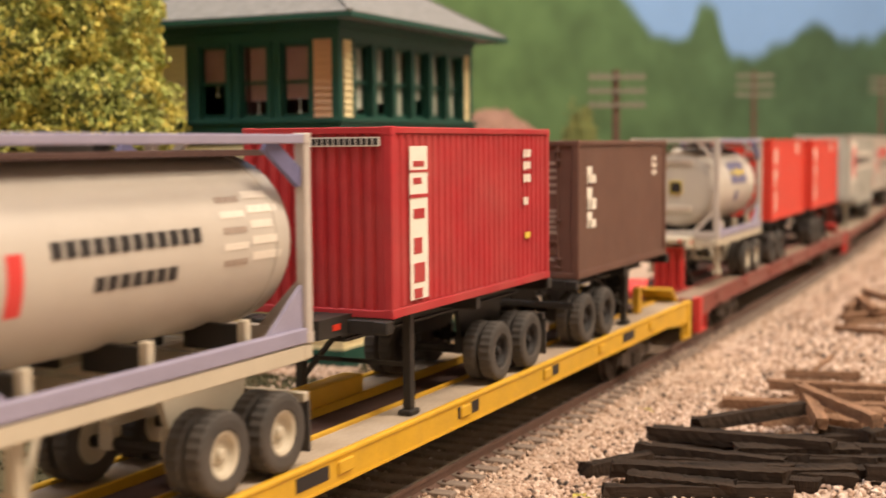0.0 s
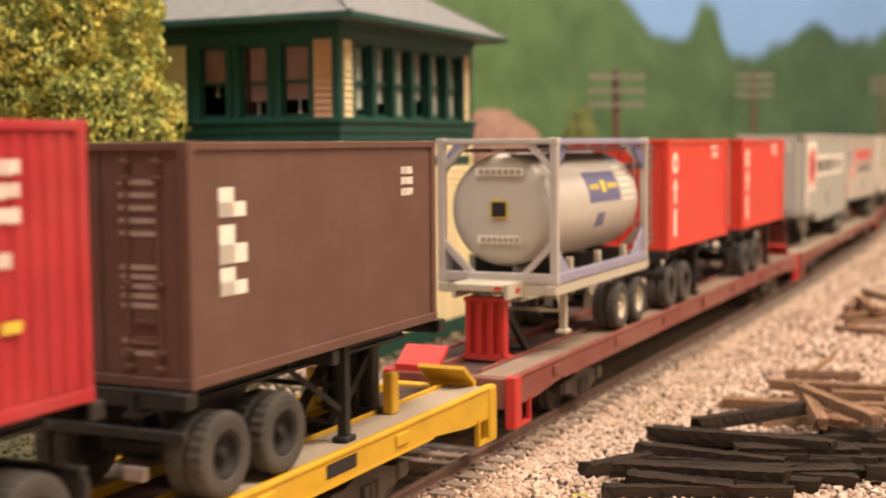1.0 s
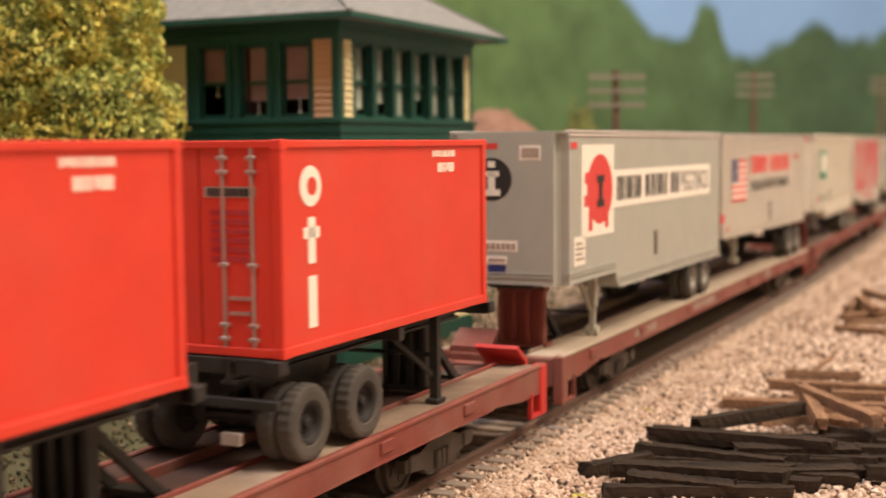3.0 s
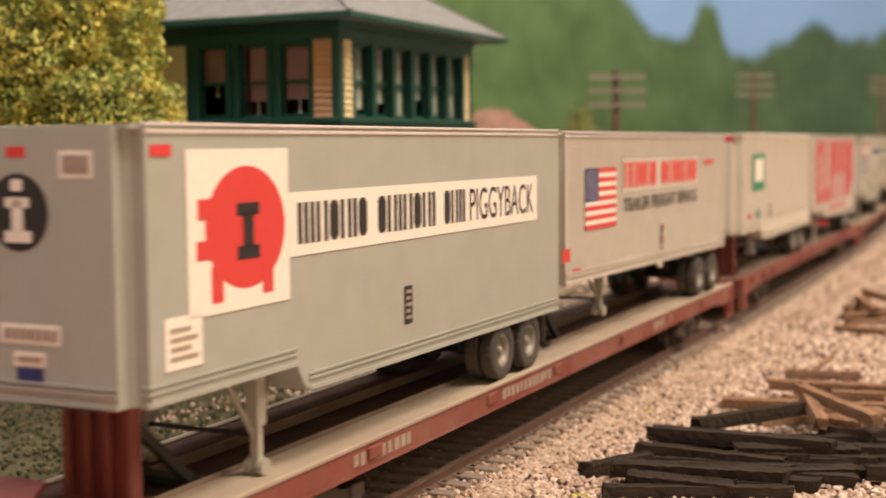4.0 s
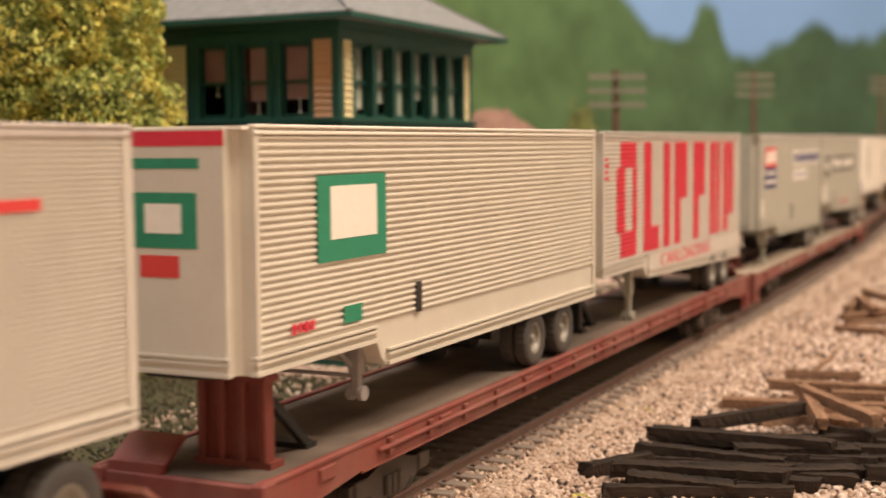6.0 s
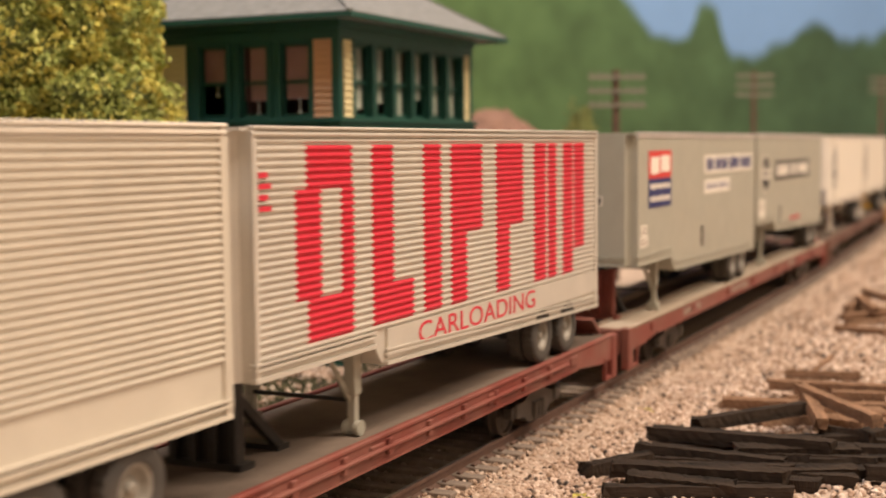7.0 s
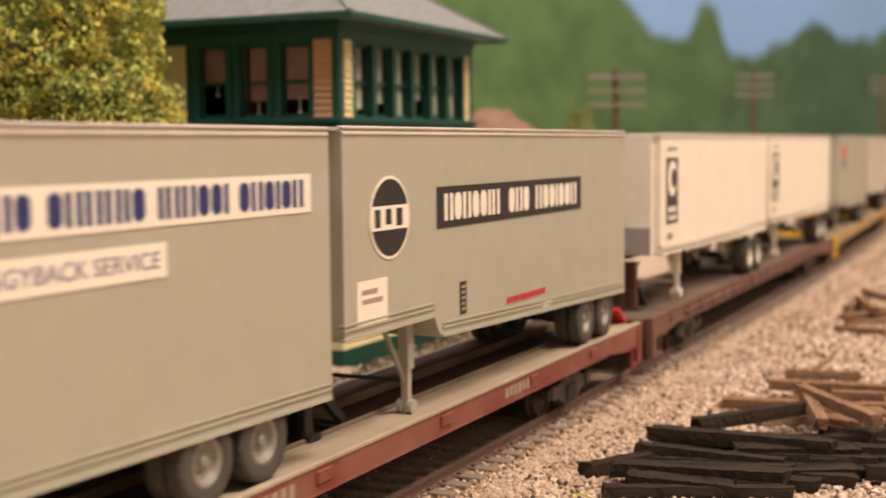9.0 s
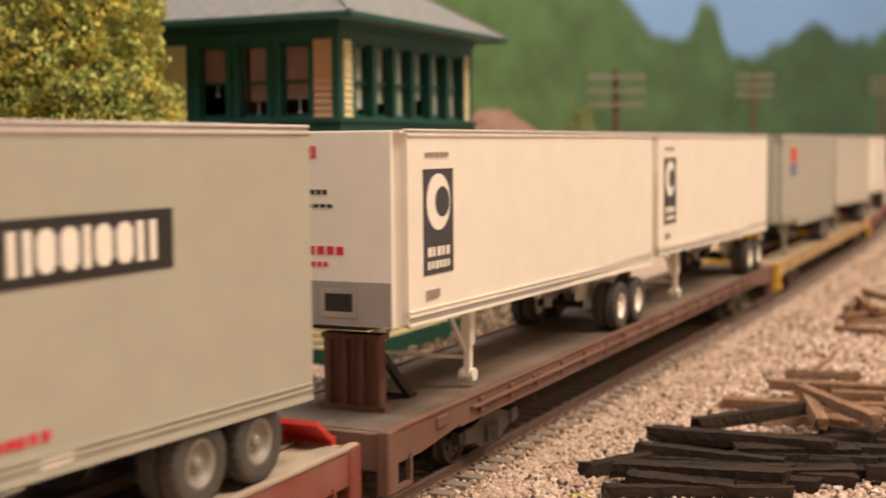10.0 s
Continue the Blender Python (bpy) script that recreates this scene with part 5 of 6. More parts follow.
def trailer(s0, s1, zf, zr, z1, m, car, label, axles, leg, step=None, zs=None, ribs=None, rim="grey", rib_z=None, leg_m=None, rail_m=None, nose=2.6, foot=13.4):
    """Forty-foot road trailer. zf: bottom at the near nose, zs: bottom behind the step, zr: bottom at the far end."""
    mid, L, W = (s0 + s1) / 2, (s1 - s0) / 2, 14.0
    c = thing("semi_trailer", label, "trailer", "road trailers of the train")
    out = [(-L, zf), (-L, z1 - 0.5), (L, z1 - 0.5), (L, zr)]
    if step:
        x = step - mid
        out += [(x + 1.5, zs), (x, zs + 1.5), (x - 1.5, zf)]
    depth = (0.42 if ribs > 0.8 else 0.3) if ribs else 0.0
    b = prism(bmesh.new(), out, -W + depth + (0.02 if ribs else 0), W - depth)
    es = [e for e in b.edges if abs(e.verts[0].co.x + L) < 0.01 and abs(e.verts[1].co.x + L) < 0.01 and abs(e.verts[0].co.y - e.verts[1].co.y) < 0.01]
    bmesh.ops.bevel(b, geom=es, offset=nose, segments=5, affect="EDGES")
    body = part("body", b, m, c)
    if ribs:
        za, zb = rib_z
        for y in (-1, 1):
            b = ribbed_side(bmesh.new(), -L + nose + 1.0, L - 1.2, za, zb, ribs, depth, y * W)
            part("ribbed_panel", b, m, body)
        for y in (-1, 1):
            ya, yb = sorted((y * (W + 0.02), y * (W - 0.6)))
            part("corner_strip", boxes((L - 1.3, L + 0.02, ya, yb, zr, z1 - 0.5)), m, body)
            part("corner_strip", boxes((-L + nose, -L + nose + 1.1, ya, yb, zf, z1 - 0.5)), m, body)
    for y in (-1, 1):
        ya, yb = sorted((y * (W + 0.28), y * (W - 0.9)))
        part("roof_rail", boxes((-L + nose, L, ya, yb, z1 - 0.45, z1), bevel=0.12), rail_m or M_TOPRAIL, c)
        part("roof_bead", boxes((-L + nose, L, ya, yb, z1 - 1.35, z1 - 0.85), bevel=0.12), rail_m or M_TOPRAIL, c)
        # bottom rail with its beads
        x0 = -L + nose if not step else step - mid + 1.6
        za = zf if not step else zs
        for dz, hh in ((0.0, 0.55), (1.5, 0.4), (2.3, 0.3)):
            part("rub_rail", prism(bmesh.new(), [(x0, za + dz), (L, zr + dz), (L, zr + dz + hh), (x0, za + dz + hh)], ya, yb), m, c)
            if step:
                part("rub_rail", boxes((-L + nose - 0.4, step - mid - 1.6, ya, yb, zf + dz, zf + dz + hh)), m, c)
    if step:
        for dz, hh in ((0.0, 0.55), (1.5, 0.4), (2.3, 0.3)):
            part("nose_bead", boxes((-L - 0.28, -L + 0.3, -W + nose, W - nose, zf + dz, zf + dz + hh)), m, c)
    part("roof_sheet", boxes((-L + 0.8, L - 0.2, -W + 0.7, W - 0.7, z1 - 0.7, z1 - 0.2)), rail_m or m, c)
    b = bmesh.new()
    for y in (-1, 1):
        ya, yb = sorted((y * W, y * (W - 1.2)))
        box(b, L - 0.02, L + 0.35, ya, yb, zr, z1 - 0.4)
    box(b, L - 0.02, L + 0.35, -W, W, z1 - 1.6, z1 - 0.3)
    box(b, L - 0.02, L + 0.4, -W, W, zr, zr + 1.4)
    part("rear_frame", b, m, c)
    for ya, yb in ((-W + 1.3, -0.1), (0.1, W - 1.3)):
        part("rear_door", boxes((L - 0.05, L + 0.2, ya, yb, zr + 1.5, z1 - 1.7)), m, c)
    part("kingpin_plate", boxes((-L + 3, -L + 26, -5.5, 5.5, zf - 1.2, zf + 0.3), bevel=0.2), M_BLACK, c)
    wheels(c, [a - mid for a in axles], rim)
    xs = sorted(a - mid for a in axles)
    b = bmesh.new()
    for y in (-5.2, 5.2):
        box(b, xs[0] - 9, xs[1] + 8, y - 0.6, y + 0.6, 21.3, max(22.2, zr + 0.3))
        for x in xs:
            box(b, x - 1.2, x + 1.2, y - 1.0, y + 1.0, 18.4, 22.0)
    part("suspension", b, leg_m or M_BLACK, c)
    x = leg - mid
    zt = zf + 0.4
    for y in (-9.6, 9.6):
        b = boxes((x - 1.15, x + 1.15, y - 1.0, y + 1.0, foot + (zt - foot) * 0.45, zt), (x - 0.7, x + 0.7, y - 0.7, y + 0.7, foot + 0.8, zt), bevel=0.12)
        lg = part("landing_leg", b, leg_m or M_GREY, c)
        for dy in (-1.0, 1.0):
            part("landing_foot", rod(bmesh.new(), (x, y + dy - 0.45, foot + 1.25), (x, y + dy + 0.45, foot + 1.25), 1.25, 14), leg_m or M_GREY, lg)
        for d in (-5, 8):
            part("leg_brace", beam(bmesh.new(), (x, y, foot + 4.6), (x + d, y * 0.75, zt), 0.7, 0.7), leg_m or M_GREY, lg)
    b = bmesh.new()
    beam(b, (x, -9.6, max(19, foot + 4)), (x, 9.6, max(19, foot + 4)), 0.6, 0.6)
    part("leg_crossbar", b, leg_m or M_BLACK, c)
    rides(c, car, mid)
    return c, mid, L


# ---- yellow flatcar with three containers
X = CARS[0]
yellow_car = flatcar(X, M_YELLOW, "bright yellow piggyback flatcar with a pale dusty deck", hitches=(-25 - X,), plate=M_YELLOW, marks=M_D_BLACK, hitch_m=M_BLACK, seed=3, far=M_DECK)
part("wheel_guard", boxes((58 - X, 82 - X, 5.5, 6.3, 13.4, 17.2), (58 - X, 82 - X, 6.3, 9.6, 16.4, 17.2), bevel=0.2), M_YELLOW, yellow_car)
hk = hitch(yellow_car, 210 - X, M_BLACK, tall=12.5, d=-1)
for y0, y1 in ((-8.6, -6.6), (6.6, 8.6)):
    part("hitch_bracket", boxes((210 - X - 1.2, 210 - X + 1.4, y0, y1, 13.3, 20.5), bevel=0.3), M_YELLOW, hk, "yellow bracket")
c, L, R, zc, tank = tank_container(-36.5, 32.5, 31.2, 60.8, X, "cream tank container in a lilac-grey steel frame", M_POST, M_LILAC)
m = -2.0
for x0, x1, a0, a1, n in ((-18.0 - m, 9.5 - m, 5, 14, 12), (-11 - m, 4.5 - m, -15, -7, 7)):
    wrapped_bars(tank, x0, x1, a0, a1, R, zc, n, M_D_BLACK)
wrapped(tank, "red_stripe", -24.8 - m, -22.4 - m, -22, 10, R, zc, M_D_RED)
for a in range(5):
    wrapped_bars(tank, 14 - m, 19.5 - m, -12 + a * 10, -8 + a * 10, R, zc, 5, M_D_WHITE if a % 2 else M_D_GREY, 0.1)
    wrapped_bars(tank, 20.5 - m, 27.5 - m - (a % 3), -10 + a * 10, -5 + a * 10, R, zc, 6, M_D_WHITE, 0.1)
chassis(-36.5, 32.5, 31.1, M_CREAM, X, "cream container chassis with grey tyres", (11, 25), -23, rim="cream", side_m=M_CREAM)
c, L = container(57, 127.2, 31.3, 62.0, M_RED, X, "dark red corrugated shipping container", "corrugated")
m = 92.1
p = decal(c, "white_panel", 63.3 - m, 69.8 - m, 33.6, 58.9, M_D_WHITE, y=-13.98)
for i, (z, h) in enumerate(((56.0, 0.9), (53.2, 1.0), (47.8, 1.6), (42.5, 2.6), (38.0, 3.2), (34.6, 1.6))):
    part("red_mark", boxes((64.5 - m, 68.4 - m - (i % 2), -14.16, -14.02, z - h / 2, z + h / 2)), M_RED, p)
part("red_mark", boxes((63.3 - m, 69.8 - m, -14.16, -14.02, 50.4, 51.0), (63.3 - m, 69.8 - m, -14.16, -14.02, 54.6, 55.0)), M_RED, p)
for z in (57.2, 54.8, 52.3, 47.8):
    bars(c, "marking", 113 - m, 113 - m + (4 if z > 50 else 2.4), z - 0.8, z + 0.8, 4, M_D_WHITE, y=-13.95, seed=int(z))
decal(c, "yellow_mark", 113.6 - m, 116.4 - m, 40.4, 41.6, M_D_YELLOW, y=-13.98)
pl = end_decal(c, "white_number_panel", -L - 0.02, -12.0, 1.2, 58.9, 60.4, M_D_WHITE)
end_bars(pl, "marking", -L - 0.1, -11.6, 0.8, 59.1, 60.2, 12, M_D_BLACK)
chassis(55, 129, 31.2, M_BLACK, X, "black container chassis with twin tyres", (102.3, 118), 68.8, goose=-1)
c, L = container(145.2, 215.3, 29.1, 59.7, M_BROWN, X, "dull brown smooth-sided shipping container")
m = 180.25
for z, h, w in ((52.0, 3.8, 6.0), (46.6, 5.0, 6.2), (41.8, 3.6, 6.0)):
    part("white_lettering_block", boxes((152 - m, 152 - m + w * 0.55, -13.68, -13.5, z - h / 2, z + h / 2), (152 - m, 152 - m + w, -13.68, -13.5, z - h / 2, z - h / 2 + h * 0.5)), M_D_WHITE, c)
for z in (55.0, 53.3, 51.5):
    bars(c, "marking", 203.2 - m, 207.4 - m, z - 0.6, z + 0.6, 4, M_D_WHITE, y=-13.56, seed=int(z))
for y0, y1, za, zb, n in ((-9, -3, 48, 56, 5), (-9, -3, 39, 45, 5), (2, 7, 40, 46, 4), (-9, -3, 33, 36, 2)):
    b = bmesh.new()
    for k in range(n):
        zz = za + (zb - za) * k / n
        box(b, -L + 0.42, -L + 0.6, y0, y1, zz, zz + 0.7)
    part("faded_marking", b, M_D_GREY, c)
door_rods(c, L - 0.4, 29.1, 59.7, M_BROWN)
chassis(144, 219, 29.0, M_BLACK, X, "black container chassis with twin tyres", (152.7, 166.7), 188.5, goose=1)

# ---- red flatcar with a tank and two orange containers
X = CARS[1]
flatcar(X, M_OXIDE, "oxide red piggyback flatcar with a dusty deck", hitches=(268.6 - X, 405 - X + 18, 508 - X + 8), plate=M_SIGRED, hitch_m=M_SIGRED, post_m=M_SIGRED, marks=None, seed=5, mid_dark=True, deck=M_DECK_WORN, hitch_w=4.6)
c, L, R, zc, tank = tank_container(273.5, 340.3, 29.2, 60.3, X, "cream tank container in a pale frame with a slate blue label", M_POST, M_LILAC)
m = (273.5 + 340.3) / 2
wrapped(tank, "blue_label", 300.4 - m, 323.0 - m, 3, 38, R, zc, M_D_SLATE)
wrapped_bars(tank, 301.6 - m, 308.6 - m, 17, 23, R, zc, 5, M_D_YELLOW)
wrapped_bars(tank, 314.2 - m, 322.2 - m, 17, 23, R, zc, 6, M_D_YELLOW)
wrapped(tank, "yellow_badge", 309.9 - m, 312.8 - m, 13, 27, R, zc, M_D_YELLOW, 0.16)
wrapped(tank, "dark_placard", 306.2 - m, 311.6 - m, -25, -9, R, zc, M_D_SLATE)
for a in range(6):
    wrapped_bars(tank, 325.2 - m, 335.6 - m - (a % 3) * 1.4, 1 + a * 8, 5 + a * 8, R, zc, 7 - a % 3, M_D_WHITE, 0.1)
for y0, y1, za, zb, mm in ((-5.5, 5.5, 52.2, 54.0, M_D_WHITE), (-2.0, 2.0, 43.0, 47.0, M_D_YELLOW), (-5.0, 5.0, 37.5, 39.3, M_D_WHITE)):
    pl = end_decal(tank, "end_placard", -L + 1.85, y0, y1, za, zb, mm, t=0.3)
    end_bars(pl, "marking", -L + 1.5, y0 + 0.3, y1 + (0.9 if mm is M_D_YELLOW else -0.5), za + 0.4, zb - 0.4, 7 if mm is M_D_WHITE else 1, M_D_GREY if mm is M_D_WHITE else M_D_BLACK)
chassis(273, 341.5, 29.1, M_CREAM, X, "cream container chassis with cream hubs", (319.9, 334.4), 286.6, foot=17.0, rim="cream", goose=-1, side_m=M_CREAM)
for s0, s1, ax, leg, big in ((359.6, 429, (364.5, 380), 400, True), (451, 521.5, (458.5, 475), 506, False)):
    c, L = container(s0, s1, 29.8, 59.9, M_ORANGE, X, "bright orange-red shipping container with white lettering")
    m = (s0 + s1) / 2
    x = 5.4 - L
    rg = disc(c, "white_ring", x + 2.9, 53.4, 2.9, 2.9, M_D_WHITE, y=-13.6, t=0.06)
    disc(rg, "ring_core", x + 3.2, 53.4, 1.3, 1.3, M_ORANGE, y=-13.66, t=0.06)
    part("white_cross", boxes((x + 2.0, x + 4.0, -13.68, -13.5, 42.4, 49.0), (x + 0.8, x + 5.2, -13.68, -13.5, 46.0, 47.6)), M_D_WHITE, c)
    part("white_bar", boxes((x + 1.9, x + 4.2, -13.68, -13.5, 33.2, 40.6)), M_D_WHITE, c)
    bars(c, "marking", 48.5 - L, 57.8 - L, 57.0, 58.1, 9, M_D_WHITE, y=-13.56, seed=4)
    bars(c, "marking", 50.5 - L, 57.5 - L, 54.4, 56.0, 6, M_D_WHITE, y=-13.56, seed=6)
    door_rods(c, L - 0.4, 29.8, 59.9, M_CHROME)
    pl = end_decal(c, "white_number_panel", -L + 0.45, -9.5, -1.0, 52.0, 53.5, M_D_GREY)
    end_bars(pl, "marking", -L + 0.37, -9.2, -1.4, 52.2, 53.3, 9, M_D_BLACK)
    for k in range(6):
        end_decal(c, "dark_marking", -L + 0.45, -8.5, -2.0, 43 + k * 1.3, 43.8 + k * 1.3, M_RED)
    chassis(s0 - 1, s1 + 4, 29.7, M_BLACK, X, "black container chassis with twin tyres", ax, leg, goose=1)

# ---- oxide red flatcar with two grey trailers
X = CARS[2]
flatcar(X, M_OXIDE, "oxide red piggyback flatcar with worn pale treads", hitches=(573.5 - X, 716 - X), guide=M_DECK_WORN, marks=M_D_GREY, plate=M_OXIDE, seed=7, mid_dark=True)
c, m, L = trailer(563, 702, 28.4, 24.0, 62.0, M_BLUEGREY, X, "smooth grey road trailer with a red logo sheet", (673, 687), 594, step=599.5, zs=24.4)
pl = decal(c, "white_sheet", 573.2 - m, 596.2 - m, 38.0, 58.8, M_D_WHITE)
disc(pl, "red_blot", 586 - m, 48.6, 9.2, 8.0, M_D_RED)
part("red_blot", boxes((578 - m, 580.5 - m, -14.22, -14.1, 39.4, 44), (589.5 - m, 592 - m, -14.22, -14.1, 39.6, 44), (575.0 - m, 579 - m, -14.22, -14.1, 45, 47.4), (575.4 - m, 579 - m, -14.22, -14.1, 50, 52.6)), M_D_RED, pl)
part("black_mark", boxes((585.2 - m, 587.4 - m, -14.3, -14.12, 46, 50.5), (583.8 - m, 588.8 - m, -14.3, -14.12, 44.5, 46.2), (583.8 - m, 588.8 - m, -14.3, -14.12, 50.2, 51.8)), M_D_BLACK, pl)
pl = decal(c, "white_sign", 596.3 - m, 689.6 - m, 43.8, 52.7, M_D_WHITE)
shapes(pl, "lettering", 598.5 - m, 619 - m, 45.4, 51.2, "iiinonio", M_D_BLACK)
shapes(pl, "lettering", 622 - m, 643 - m, 45.4, 51.2, "oninoni", M_D_BLACK)
shapes(pl, "lettering", 646 - m, 655 - m, 45.4, 51.2, "onii", M_D_BLACK)
word(pl, "PIGGYBACK", 656.6 - m, 687.4 - m, 45.4, 51.2, M_D_BLACK)
pl = decal(c, "white_placard", 568.4 - m, 575.8 - m, 32.2, 38.6, M_D_WHITE)
lines(pl, "small_print", 569.4 - m, 574.8 - m, 33, 37.6, 4, M_D_GREY)
decal(c, "red_badge", 566.5 - m, 570.5 - m, 58.0, 59.4, M_D_RED)
pl = decal(c, "black_strip", 630.8 - m, 633.6 - m, 30.0, 36.2, M_D_BLACK)
lines(pl, "small_print", 631.3 - m, 633.1 - m, 30.5, 35.8, 5, M_D_GREY)
pl = end_disc(c, "black_disc", -L, 3.0, 51.4, 4.7, M_D_BLACK)
part("white_mark", boxes((-L - 0.2, -L - 0.04, 2.2, 3.9, 49.0, 53.0), (-L - 0.2, -L - 0.04, 1.0, 5.1, 47.8, 49.2), (-L - 0.2, -L - 0.04, 1.2, 4.9, 52.0, 53.2), (-L - 0.2, -L - 0.04, 2.2, 3.9, 54.0, 55.4)), M_D_WHITE, pl)
for y0, y1, za, zb in ((-8.5, -3.5, 55.5, 58.8), (-3.0, 6.5, 35.5, 38.0), (-0.5, 4.5, 32.8, 34.6)):
    pl = end_decal(c, "white_placard", -L, y0, y1, za, zb, M_D_WHITE)
    end_bars(pl, "small_print", -L - 0.08, y0 + 0.5, y1 - 0.5, za + 0.6, zb - 0.6, 7, M_D_GREY)
end_decal(c, "blue_placard", -L, -0.2, 4.0, 30.6, 32.6, M_D_BLUE)
end_decal(c, "red_badge", -L, 1.6, 4.6, 58.0, 59.3, M_D_RED)

c, m, L = trailer(704, 851, 28.6, 26.6, 61.7, M_SILVER, X, "silver finely ribbed road trailer with a striped flag", (823.4, 839.5), 742, foot=17.6, ribs=0.62, rib_z=(30.2, 60.4))
pl = decal(c, "flag", 719.3 - m, 741.2 - m, 39.6, 53.4, M_D_WHITE, label="red and white striped flag with a navy corner")
h = 13.8 / 13
for k in range(7):
    part("red_stripe", boxes((719.3 - m, 741.2 - m, -14.22, -14.1, 53.4 - (2 * k + 1) * h, 53.4 - 2 * k * h)), M_D_RED, pl)
cn = part("canton", boxes((719.3 - m, 728.0 - m, -14.27, -14.1, 53.4 - 7 * h, 53.4)), M_D_BLUE, pl)
b = bmesh.new()
for r_ in range(9):
    for q in range(6 if r_ % 2 == 0 else 5):
        x = 719.3 - m + (0.75 if r_ % 2 == 0 else 1.45) + q * 1.42
        z = 53.4 - 0.8 - r_ * 0.74
        box(b, x - 0.17, x + 0.17, -14.32, -14.2, z - 0.17, z + 0.17)
part("star_field", b, M_D_WHITE, cn)
decal(c, "lettering_ground", 746.6 - m, 818 - m, 47.0, 55.4, M_SILVER, y=-14.0)
shapes(c, "red_lettering", 747.8 - m, 775.5 - m, 48.2, 54.4, "nniono", M_D_RED, y=-14.12, t=0.08)
shapes(c, "red_lettering", 780 - m, 817 - m, 48.2, 54.4, "onoinio", M_D_RED, y=-14.12, t=0.08)
word(c, "TRAILER FREIGHT SERVICE", 747.3 - m, 816.8 - m, 42.3, 45.6, M_D_BLACK, y=-14.1)
decal(c, "red_badge", 826 - m, 836 - m, 52.6, 53.9, M_D_RED)
pl = decal(c, "dark_strip", 780 - m, 782.2 - m, 31, 37.4, M_D_BLACK)
for k in range(4):
    decal(pl, "red_dot", 780.3 - m, 781.9 - m, 31.6 + k * 1.5, 32.3 + k * 1.5, M_D_RED if k % 2 else M_D_WHITE, y=-14.16)
decal(c, "red_reflector", 704.6 - m, 709.5 - m, 33.6, 36.4, M_D_RED, y=-14.02)
decal(c, "red_reflector", 711 - m, 716 - m, 30.8, 31.6, M_D_RED)

# ---- brown flatcar with two cream ribbed trailers
X = CARS[3]
flatcar(X, M_OXIDE, "weathered oxide red piggyback flatcar with a raised side edge", hitches=(886 - X, 1028 - X), deck=M_DECK_GREY, marks=None, plate=M_OXIDE, seed=9, flat=True, cut=5.0, hitch_w=5.9, hitch_lat=-3.6, mid_dark=True)
c, m, L = trailer(873.5, 1014, 28.4, 24.2, 62.0, M_CREAMGREY, X, "cream ribbed road trailer with a green square logo", (978, 995), 910.5, foot=18.6, step=911.5, zs=24.3, ribs=1.0, rib_z=(31.4, 60.6), leg_m=M_GREYBAND, rail_m=M_WHITE)
pl = decal(c, "green_logo_panel", 891.8 - m, 912.6 - m, 42.2, 54.8, M_D_GREEN)
decal(pl, "white_inset", 895.4 - m, 909.4 - m, 45.4, 53.2, M_D_WHITE, y=-14.16)
decal(c, "green_badge", 899 - m, 904.5 - m, 32.6, 35.2, M_D_GREEN)
bars(c, "marking", 884.5 - m, 891 - m, 32.8, 34.4, 4, M_D_PINK, seed=3)
decal(c, "dark_strip", 923 - m, 925 - m, 31.5, 36.5, M_D_BLACK)
pl = end_decal(c, "green_logo_panel", -L, -6.5, 4.5, 45.5, 53.0, M_D_GREEN)
end_decal(pl, "white_inset", -L - 0.06, -4.0, 2.0, 47.5, 51.5, M_D_WHITE)
end_decal(c, "orange_badge", -L, -3.5, 3.0, 41.5, 44.5, M_D_RED)
end_decal(c, "pink_header", -L, -11, 11, 59.2, 61.2, M_D_PINK)
end_decal(c, "green_bar", -L, -7, 5, 56.2, 57.6, M_D_GREEN)

c, m, L = trailer(1017.2, 1160.6, 27.6, 21.6, 61.8, M_SILVER, X, "silver ribbed road trailer with giant crimson lettering", (1126.7, 1141.7), 1053.4, step=1055, zs=24.4, ribs=1.02, rib_z=(30.0, 60.2), rail_m=M_SILVER)
def block(*specs):
    """Paint that follows the ribs of the trailer's side."""
    p, g = 30.2 / 29, bmesh.new()
    for a, b_, za, zb in specs:
        k0, k1 = round((za - 30) / p), round((zb - 30) / p)
        ribbed_side(g, a - m, b_ - m, 30 + k0 * p, 30 + k1 * p, p * 0.999, 0.42, -14.06)
    part("crimson_lettering_block", g, M_D_PINK, c)
block((1030.6, 1037.4, 37.0, 53.2), (1033.6, 1046.6, 53.2, 59.3), (1033.6, 1046.6, 31.0, 37.0), (1043.4, 1047.0, 37.0, 53.2))
block((1053.0, 1059.8, 31.0, 59.3), (1059.8, 1066.8, 31.0, 37.4))
block((1071.0, 1077.6, 31.0, 59.3))
for a in (1081.8, 1102.0):
    block((a, a + 6.4, 31.0, 59.3), (a + 6.4, a + 13.4, 43.6, 58.8))
block((1121.6, 1128.0, 31.0, 59.3), (1129.4, 1134.2, 31.0, 59.3))
block((1138.4, 1144.4, 31.0, 59.3), (1145.4, 1151.8, 36.0, 58.8))
part("lower_panel", boxes((1057 - m, 1159 - m, -14.06, -13.5, 25.4, 30.1)), M_SILVER, c)
word(c, "CARLOADING", 1068 - m, 1121 - m, 26.2, 29.7, M_D_PINK, y=-14.1)
lines(c, "small_print", 1021 - m, 1024 - m, 50, 56, 4, M_D_PINK, y=-14.06)

